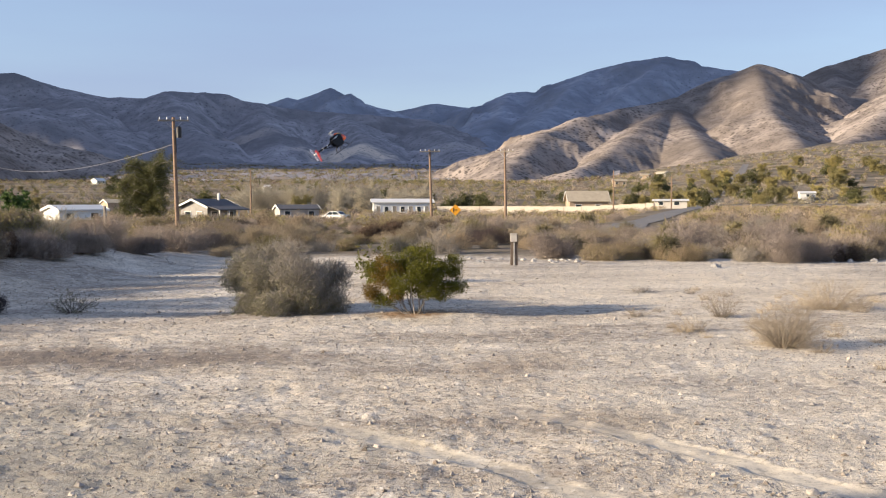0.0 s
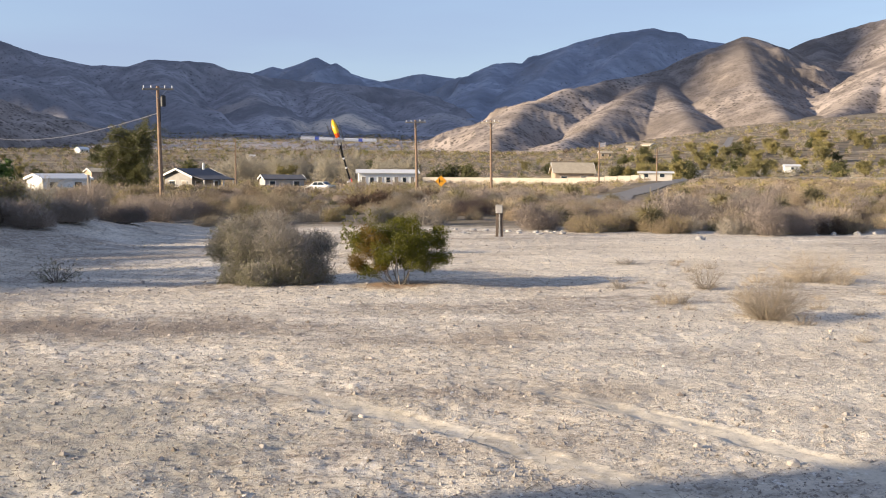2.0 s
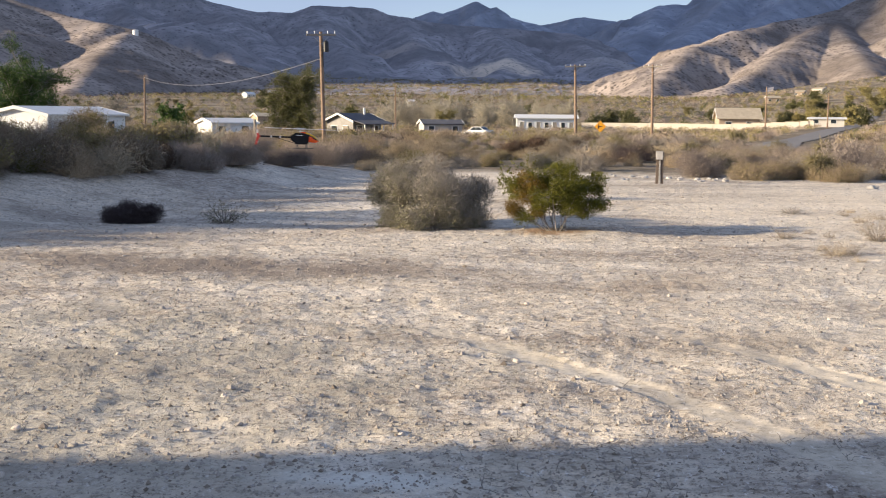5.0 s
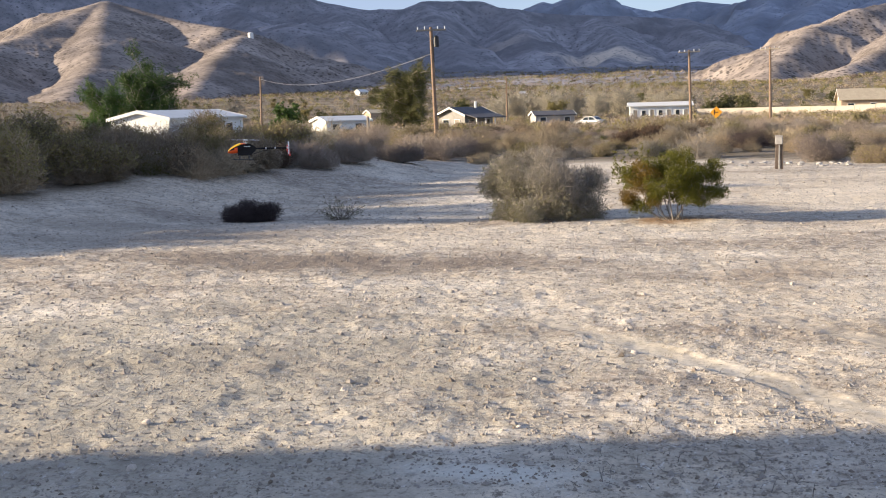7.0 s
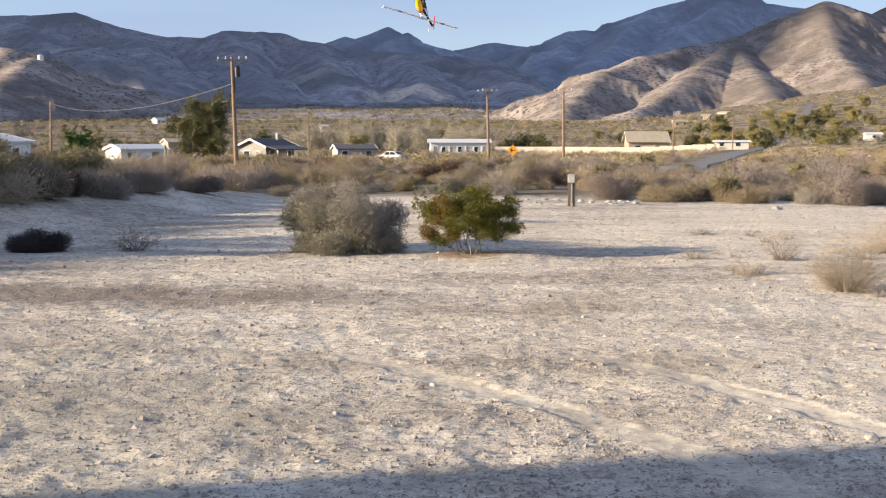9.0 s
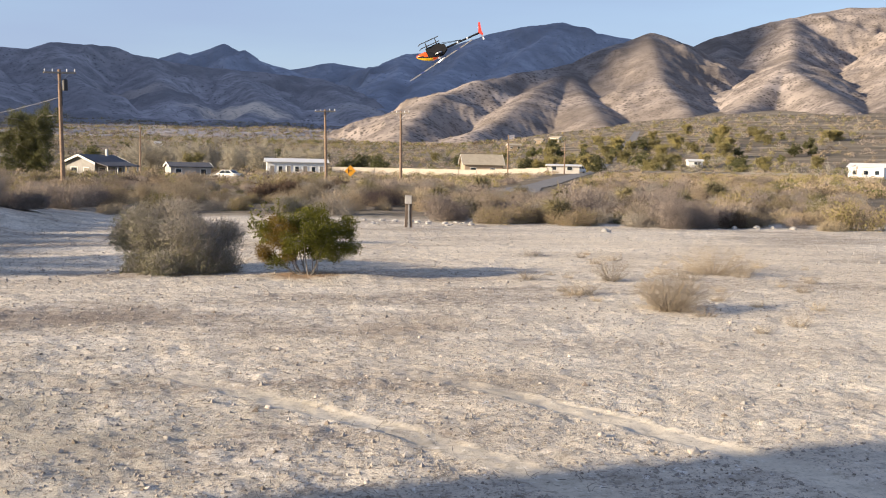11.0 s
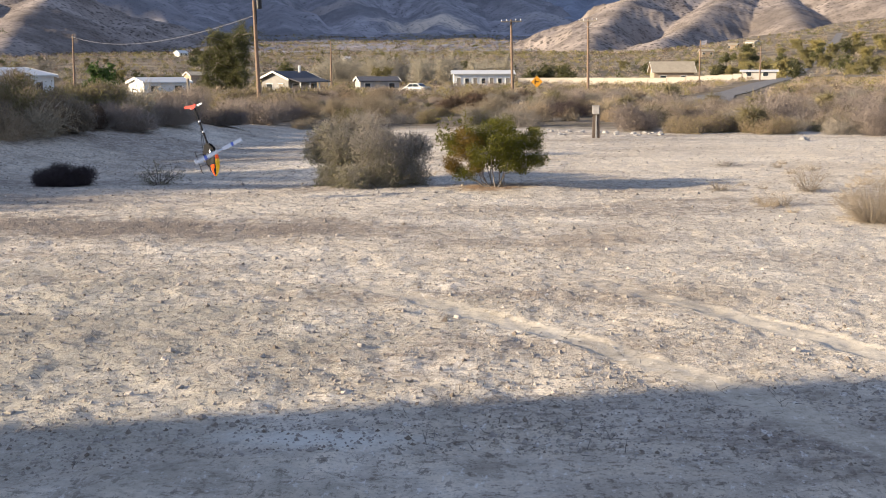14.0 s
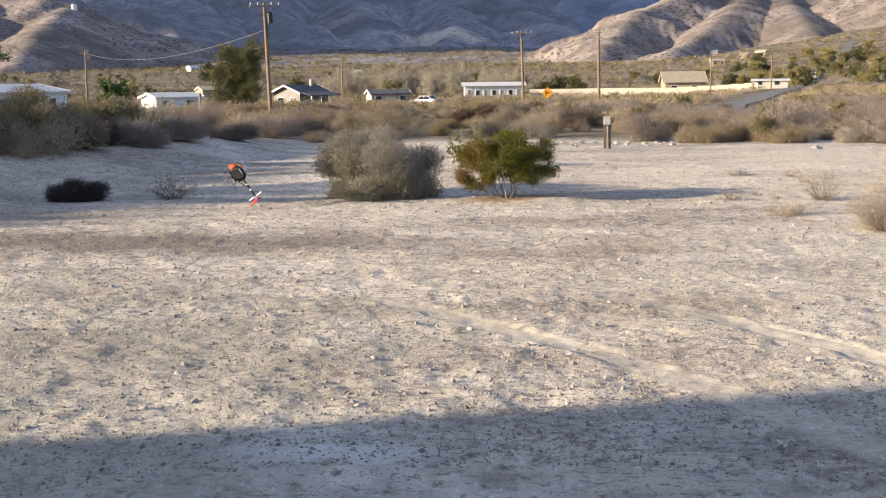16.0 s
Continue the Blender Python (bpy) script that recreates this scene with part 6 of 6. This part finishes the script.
def helicopter():
    ob = thing("model_helicopter", pose(0, 0, 3), "orange and yellow radio-controlled model helicopter in aerobatic flight", "model helicopter")
    bm = bmesh.new()
    secs = [(0.40, 0.008, 0.010, -0.065), (0.38, 0.028, 0.03, -0.058), (0.33, 0.05, 0.062, -0.04), (0.26, 0.066, 0.085, -0.015), (0.19, 0.070, 0.10, 0.005), (0.12, 0.064, 0.095, 0.03), (0.06, 0.05, 0.072, 0.055), (0.01, 0.035, 0.045, 0.075)]
    n = 20
    loft(bm, [[(x, w * math.sin(2 * math.pi * k / n), z0 + h * math.cos(2 * math.pi * k / n)) for k in range(n)] for x, w, h, z0 in secs])
    for f in bm.faces:
        c = f.calc_center_median()
        mid_z = -0.065 + (0.40 - c.x) * 0.36
        over = math.degrees(math.atan2(abs(c.y), max(c.z - mid_z, 1e-4))) if c.z > mid_z else 120
        f.material_index = (1 if c.x > 0.1 else 0) if over < 46 else (2 if over < 80 or c.x < 0.2 else 0)
    part("canopy", bm, [M_ORANGE, M_LEMON, M_CARBON], ob, "glossy orange canopy with yellow top and black sides", False)
    bm = bmesh.new()
    for s in (-1, 1):
        prism(bm, [(0.16, -0.14), (0.2, -0.05), (0.05, 0.1), (-0.1, 0.1), (-0.21, 0.03), (-0.2, -0.06), (-0.06, -0.15)], 0.006, pose(0, s * 0.035, 0))
    part("side_frame", bm, M_CARBON, ob)
    bm = bmesh.new()
    box(bm, 0.3, 0.06, 0.055, pose(0.03, 0, -0.15), 0.008)
    part("battery", bm, M_CARBON, ob)
    bm = bmesh.new()
    rod(bm, (0.06, 0, 0.0), (0.06, 0, 0.07), 0.034, n=12)
    rod(bm, (-0.02, 0, 0.04), (-0.02, 0, 0.055), 0.085, n=18)
    part("motor", bm, M_ALLOY, ob)
    bm = bmesh.new()
    rod(bm, (-0.15, 0, 0.0), (-0.93, 0, 0.0), 0.019, n=10)
    boom = part("tail_boom", bm, M_CARBON, ob)
    for x in (-0.42, -0.62):
        bm = bmesh.new()
        rod(bm, (x, 0, 0), (x - 0.028, 0, 0), 0.0215, n=10)
        part("boom_band", bm, M_BLADE, boom)
    for s in (-1, 1):
        bm = bmesh.new()
        rod(bm, (-0.14, s * 0.035, -0.12), (-0.52, s * 0.008, -0.02), 0.005, n=5)
        part("boom_strut", bm, M_CARBON, boom)
    bm = bmesh.new()
    prism(bm, [(-0.88, 0.01), (-0.92, 0.07), (-0.95, 0.07), (-0.945, 0.0), (-0.985, -0.18), (-0.95, -0.185), (-0.91, -0.08), (-0.88, -0.02)], 0.012, pose(0, -0.03, 0))
    part("tail_fin", bm, M_FINRED, ob, "red upright tail fin")
    bm = bmesh.new()
    box(bm, 0.06, 0.05, 0.045, pose(-0.92, 0, -0.022), 0.006)
    part("tail_gearbox", bm, M_ALLOY, ob)
    rotor_t = part("tail_rotor", (lambda b: (rod(b, (-0.93, 0.02, 0), (-0.93, 0.07, 0), 0.012, n=8), b)[1])(bmesh.new()), M_ALLOY, ob)
    for s in (-1, 1):
        bm = bmesh.new()
        prism(bm, [(-0.945, s * 0.03), (-0.915, s * 0.03), (-0.91, s * 0.14), (-0.94, s * 0.14)], 0.004, pose(0, 0.06, 0))
        part("tail_blade", bm, M_BLADE, rotor_t)
    for s in (-1, 1):
        bm = bmesh.new()
        rod(bm, (-0.14, s * 0.125, -0.235), (0.24, s * 0.125, -0.235), 0.009, n=8)
        rod(bm, (0.24, s * 0.125, -0.235), (0.29, s * 0.125, -0.215), 0.009, 0.006, n=8)
        part("skid", bm, M_SKID, ob)
    for x in (-0.06, 0.14):
        bm = bmesh.new()
        for s in (-1, 1):
            rod(bm, (x, 0, -0.14), (x, s * 0.075, -0.155), 0.012, 0.010, n=6)
            rod(bm, (x, s * 0.075, -0.155), (x, s * 0.125, -0.235), 0.010, 0.008, n=6)
        part("skid_bow", bm, M_SKID, ob)
    bm = bmesh.new()
    rod(bm, (0, 0, 0.05), (0, 0, 0.2), 0.008, n=8)
    part("mast", bm, M_ALLOY, ob)
    head = new("rotor_head", None)
    bm = bmesh.new()
    box(bm, 0.12, 0.04, 0.035, pose(0, 0, -0.017), 0.006)
    rod(bm, (0, 0, -0.07), (0, 0, -0.055), 0.035, n=12)
    for s in (-1, 1):
        rod(bm, (s * 0.05, 0, 0), (s * 0.11, 0, 0), 0.016, n=8)
        rod(bm, (s * 0.06, 0.03, -0.06), (s * 0.06, 0.03, 0.0), 0.004, n=5)
    bpy.data.objects.remove(head)
    head = part("rotor_head", bm, M_ALLOY, ob)
    head.location = (0, 0, 0.19)
    for s in (-1, 1):
        bm = bmesh.new()
        xs = [0.09, 0.13, 0.40, 0.405, 0.49, 0.495, 0.78]
        hw = [0.012, 0.032, 0.033, 0.033, 0.033, 0.033, 0.030]
        rings = [[(s * x, -w, 0.0), (s * x, -w * 0.3, 0.005), (s * x, w, 0.0), (s * x, -w * 0.3, -0.005)] for x, w in zip(xs, hw)]
        loft(bm, rings)
        for f in bm.faces:
            f.material_index = 1 if 0.405 <= abs(f.calc_center_median().x) <= 0.49 else 0
        part("blade", bm, [M_BLADE, M_BLUE], head, "white rotor blade with blue band")
    return ob, head


heli, rotor = helicopter()

FLIGHT = [
    (0.0, pose(-2.22, 23.11, 3.51, -30, -20, 69)),
    (0.1, pose(-2.60, 22.94, 2.90, -24, -17, 72)),
    (0.2, pose(-2.89, 22.78, 2.43, -16, -8, 85)),
    (0.3, pose(-3.22, 22.60, 1.99, -2, -8, 85)),
    (0.4, pose(-3.58, 22.42, 1.63, 4, -2, 95)),
    (0.5, pose(-3.80, 22.23, 1.26, 2, 0, 105)),
    (0.6, pose(-3.83, 22.06, 1.12, 1, 2, 111)),
    (0.7, pose(-3.76, 21.91, 1.06, 0, 1, 115)),
    (0.8, pose(-3.70, 21.75, 1.05, 2, 1, 119)),
    (0.9, pose(-3.69, 21.61, 1.16, 5, -3, 117)),
    (1.0, pose(-3.58, 21.45, 1.23, 8, -3, 122)),
    (1.1, pose(-3.49, 21.62, 1.51, 8, -1, 124)),
    (1.2, pose(-3.30, 21.77, 1.70, 7, -3, 132)),
    (1.3, pose(-2.99, 21.61, 2.00, -5, 0, 167)),
    (1.4, pose(-2.79, 21.75, 2.06, 6, -5, -147)),
    (1.5, pose(-2.65, 21.88, 2.05, 2, -7, -144)),
    (1.6, pose(-2.49, 22.32, 1.96, -20, 0, -149)),
    (1.7, pose(-2.41, 22.45, 2.00, -30, -5, -167)),
    (1.8, pose(-2.37, 22.67, 2.18, -50, -18, -166)),
    (1.9, pose(-2.21, 23.04, 2.64, -110, -37, -125)),
    (2.0, pose(-1.88, 23.13, 2.93, -113, -72, -148)),
    (2.1, pose(-1.70, 23.19, 3.04, 160, -83, -72)),
    (2.2, pose(-1.50, 23.11, 3.07, 9, -61, 59)),
    (2.3, pose(-1.27, 23.13, 2.95, -7, -48, 53)),
    (2.4, pose(-1.03, 23.15, 2.82, 2, -27, 46)),
    (2.5, pose(-0.92, 23.22, 2.60, -2, -25, 36)),
    (2.6, pose(-0.77, 23.36, 2.58, -2, -19, 12)),
    (2.7, pose(-0.73, 23.37, 2.71, 0, -8, 26)),
    (2.8, pose(-0.72, 23.55, 3.04, 7, 30, -4)),
    (2.9, pose(-0.66, 23.64, 3.51, 17, 57, -9)),
    (3.0, pose(-0.40, 23.71, 3.81, 9, 74, -17)),
    (3.1, pose(-0.26, 23.64, 3.96, -38, 85, -64)),
    (3.2, pose(-0.14, 23.56, 3.90, -132, 80, -158)),
    (3.3, pose(-0.28, 23.48, 3.64, -142, 71, -170)),
    (3.4, pose(-0.62, 23.43, 3.40, -161, 46, 174)),
    (3.5, pose(-1.06, 23.40, 3.26, -161, 27, 164)),
    (3.6, pose(-1.86, 23.22, 3.09, -170, 8, -171)),
    (3.7, pose(-2.46, 23.25, 3.19, 180, -20, -153)),
    (3.8, pose(-3.06, 23.15, 3.38, -176, -47, -153)),
    (3.9, pose(-3.28, 23.11, 3.89, 167, -68, -130)),
    (4.0, pose(-3.13, 23.06, 4.21, 116, -75, -64)),
    (4.1, pose(-3.12, 23.20, 4.40, 82, -70, -35)),
    (4.2, pose(-3.03, 23.33, 4.36, 66, -62, -19)),
    (4.3, pose(-3.04, 23.46, 4.17, 45, -55, -10)),
    (4.4, pose(-3.25, 23.56, 3.88, 39, -50, -4)),
    (4.5, pose(-3.56, 23.64, 3.47, 23, -46, 0)),
    (4.6, pose(-3.62, 23.60, 3.17, -2, -29, 49)),
    (4.7, pose(-4.00, 23.67, 2.68, -6, -18, 50)),
    (4.8, pose(-4.60, 23.78, 2.33, 1, -8, 38)),
    (4.9, pose(-5.26, 23.83, 1.94, 0, -2, 36)),
    (5.0, pose(-6.25, 23.91, 1.75, -2, 2, 22)),
    (5.1, pose(-6.98, 23.81, 2.00, 4, 22, 5)),
    (5.2, pose(-7.64, 23.72, 2.35, 2, 44, 2)),
    (5.5, pose(-7.93, 23.60, 2.32, -1, 17, -6)),
    (6.0, pose(-8.49, 23.38, 2.47, -4, -6, -45)),
    (6.5, pose(-9.10, 23.14, 2.30, 0, 0, -108)),
    (6.9, pose(-9.63, 22.93, 1.66, 0, 0, -153)),
    (7.3, pose(-10.07, 22.76, 1.27, 13, -5, -145)),
    (7.4, pose(-9.32, 22.25, 1.57, 4, 1, -147)),
    (7.5, pose(-8.53, 21.72, 2.03, -10, 5, -137)),
    (7.6, pose(-7.41, 20.48, 2.21, -56, 3, -142)),
    (7.7, pose(-6.53, 19.26, 2.17, -100, 0, -169)),
    (7.8, pose(-6.14, 18.94, 2.08, -136, 5, 169)),
    (7.9, pose(-5.79, 18.43, 2.16, 179, -3, -170)),
    (8.0, pose(-5.41, 18.03, 2.32, -167, -4, -156)),
    (8.1, pose(-5.00, 17.56, 2.75, -159, -12, -155)),
    (8.2, pose(-4.56, 17.07, 3.04, -155, -19, -154)),
    (8.3, pose(-4.36, 17.50, 3.11, -167, -15, -122)),
    (8.4, pose(-4.00, 17.88, 3.26, -178, -11, -103)),
    (8.5, pose(-3.62, 18.23, 3.50, -180, -12, -93)),
    (8.6, pose(-3.06, 18.44, 3.76, -178, -11, -100)),
    (8.7, pose(-2.56, 18.61, 4.04, -176, -8, -117)),
    (8.8, pose(-2.16, 18.73, 4.21, -171, -12, -131)),
    (8.9, pose(-1.77, 18.94, 4.34, -176, -13, -112)),
    (9.0, pose(-1.35, 19.11, 4.52, -179, -14, -98)),
    (9.1, pose(-0.88, 19.27, 4.75, -179, -15, -89)),
    (9.2, pose(-0.36, 19.41, 4.97, -178, -15, -97)),
    (9.3, pose(0.17, 19.55, 5.19, -176, -13, -97)),
    (9.4, pose(0.37, 19.76, 5.15, -177, -18, -89)),
    (9.5, pose(0.60, 19.98, 5.02, -178, -19, -77)),
    (9.6, pose(0.85, 20.19, 4.93, -179, -18, -70)),
    (9.7, pose(1.27, 20.42, 4.77, 180, -15, -91)),
    (10.2, pose(1.46, 20.76, 4.76, -162, -46, -165)),
    (10.7, pose(1.72, 21.23, 4.50, -174, -4, 171)),
    (11.3, pose(2.00, 21.73, 4.33, -143, 51, -171)),
    (11.8, pose(2.20, 22.10, 4.21, -59, 69, -110)),
    (11.9, pose(1.80, 21.89, 4.16, -80, 61, -138)),
    (12.0, pose(1.24, 21.63, 4.02, -105, 41, -143)),
    (12.1, pose(0.74, 21.34, 3.84, -149, 25, -138)),
    (12.2, pose(0.06, 21.07, 3.77, -167, 7, -134)),
    (12.3, pose(-0.69, 20.83, 3.67, 172, -12, -137)),
    (12.4, pose(-1.38, 20.64, 3.87, -141, -52, 154)),
    (12.5, pose(-1.97, 20.55, 4.10, 166, -67, -126)),
    (12.6, pose(-2.39, 20.52, 4.26, 157, -71, -104)),
    (12.7, pose(-2.60, 20.49, 4.44, 141, -71, -69)),
    (12.8, pose(-2.67, 20.44, 4.47, 131, -70, -54)),
    (12.9, pose(-2.69, 20.36, 4.23, 110, -65, -30)),
    (13.0, pose(-2.79, 20.28, 3.97, 103, -64, -24)),
    (13.1, pose(-2.91, 20.43, 3.52, 45, -64, 13)),
    (13.2, pose(-2.93, 20.55, 2.95, 3, -53, 45)),
    (13.3, pose(-3.17, 20.73, 2.24, -9, -44, 39)),
    (13.5, pose(-3.84, 21.00, 0.84, -14, -25, 47)),
    (13.7, pose(-4.64, 20.23, 0.28, -7, -1, 53)),
    (13.8, pose(-5.06, 19.88, 0.31, 1, 13, 61)),
    (13.9, pose(-5.45, 20.01, 0.52, 33, 44, 34)),
    (14.0, pose(-5.63, 19.76, 0.81, 2, 68, -20)),
    (14.1, pose(-5.59, 19.67, 1.16, -4, 80, -59)),
    (14.2, pose(-5.43, 19.56, 1.38, -62, 79, -116)),
    (14.3, pose(-5.23, 19.65, 1.40, -96, 78, -124)),
    (14.4, pose(-5.12, 19.70, 1.20, -99, 74, -142)),
    (14.5, pose(-5.15, 19.69, 1.09, -123, 54, -139)),
    (14.6, pose(-5.27, 19.66, 1.16, -149, 20, -133)),
    (14.7, pose(-5.66, 19.71, 1.27, -175, 5, -136)),
    (14.8, pose(-6.05, 19.75, 1.40, 170, -8, -135)),
    (14.9, pose(-6.35, 19.83, 1.63, -116, -35, 166)),
    (15.0, pose(-6.50, 20.04, 2.05, -85, -71, -177)),
    (15.1, pose(-6.56, 20.33, 2.50, -180, -60, -65)),
    (15.2, pose(-6.54, 20.40, 2.81, 176, -67, -56)),
    (15.3, pose(-6.56, 20.44, 2.97, 171, -78, -51)),
    (15.4, pose(-6.55, 20.49, 2.89, 180, -78, -59)),
    (15.5, pose(-6.54, 20.60, 2.80, -169, -78, -71)),
    (15.6, pose(-6.48, 20.70, 2.49, -157, -80, -78)),
    (15.7, pose(-6.35, 20.82, 2.20, -129, -79, -101)),
    (15.8, pose(-6.14, 20.84, 1.68, -16, -74, 163)),
    (15.9, pose(-5.94, 20.85, 1.14, 18, -55, 149)),
    (16.0, pose(-5.75, 21.26, 0.60, 50, -27, 127)),
]
SPIN = [
    (0.0, 36),
    (0.1, 106),
    (0.2, 16),
    (0.3, 86),
    (0.4, 156),
    (0.5, 226),
    (0.6, 296),
    (0.7, 366),
    (0.8, 436),
    (0.9, 506),
    (1.0, 576),
    (1.1, 646),
    (1.2, 584),
    (1.3, 658),
    (1.4, 672),
    (1.5, 684),
    (1.6, 686),
    (1.7, 616),
    (1.8, 546),
    (1.9, 476),
    (2.0, 432),
    (2.1, 362),
    (2.2, 292),
    (2.3, 344),
    (2.4, 274),
    (2.5, 322),
    (2.6, 354),
    (2.7, 284),
    (2.8, 326),
    (2.9, 360),
    (3.0, 368),
    (3.1, 438),
    (3.2, 360),
    (3.3, 430),
    (3.4, 364),
    (3.5, 282),
    (3.6, 368),
    (3.7, 374),
    (3.8, 362),
    (3.9, 356),
    (4.0, 294),
    (4.1, 204),
    (4.2, 134),
    (4.3, 176),
    (4.4, 190),
    (4.5, 264),
    (4.6, 318),
    (4.7, 322),
    (4.8, 252),
    (4.9, 182),
    (5.0, 180),
    (5.1, 250),
    (5.2, 320),
    (5.5, 390),
    (6.0, 460),
    (6.5, 530),
    (6.9, 600),
    (7.3, 606),
    (7.4, 676),
    (7.5, 746),
    (7.6, 816),
    (7.7, 772),
    (7.8, 788),
    (7.9, 722),
    (8.0, 648),
    (8.1, 578),
    (8.2, 560),
    (8.3, 490),
    (8.4, 420),
    (8.5, 428),
    (8.6, 440),
    (8.7, 370),
    (8.8, 300),
    (8.9, 230),
    (9.0, 222),
    (9.1, 152),
    (9.2, 82),
    (9.3, 12),
    (9.4, -58),
    (9.5, -128),
    (9.6, -198),
    (9.7, -168),
    (10.2, -238),
    (10.7, -308),
    (11.3, -342),
    (11.8, -324),
    (11.9, -408),
    (12.0, -328),
    (12.1, -324),
    (12.2, -254),
    (12.3, -316),
    (12.4, -378),
    (12.5, -400),
    (12.6, -470),
    (12.7, -540),
    (12.8, -610),
    (12.9, -680),
    (13.0, -606),
    (13.1, -578),
    (13.2, -560),
    (13.3, -630),
    (13.5, -566),
    (13.7, -636),
    (13.8, -706),
    (13.9, -742),
    (14.0, -798),
    (14.1, -820),
    (14.2, -772),
    (14.3, -708),
    (14.4, -756),
    (14.5, -832),
    (14.6, -762),
    (14.7, -848),
    (14.8, -778),
    (14.9, -732),
    (15.0, -812),
    (15.1, -882),
    (15.2, -952),
    (15.3, -1022),
    (15.4, -1092),
    (15.5, -1026),
    (15.6, -1096),
    (15.7, -1166),
    (15.8, -1236),
    (15.9, -1306),
    (16.0, -1310),
]
# van: side street behind the low house, then up the road
VAN = [(0.0, 11.3, 305), (9.7, 11.6, 305), (10.6, 12.0, 303), (11.2, 12.4, 308), (11.8, 12.75, 322), (12.5, 12.85, 338), (13.5, 13.15, 358), (14.5, 13.42, 376), (15.2, 13.5, 388), (16.0, 13.55, 400)]


def motions():
    walk(heli, FLIGHT)
    walk(rotor, [(t, pose(0, 0, 0.19, 0, 0, a)) for t, a in SPIN])
    rows = []
    for k, (t, az, r) in enumerate(VAN):
        x, y, z = at(az, r)
        rows.append((t, pose(x, y, z + 0.1, 0, 0, (20, 20, 30, 45, 60, 66, 68, 70, 72, 72)[k])))
    walk(truck, rows)


motions()
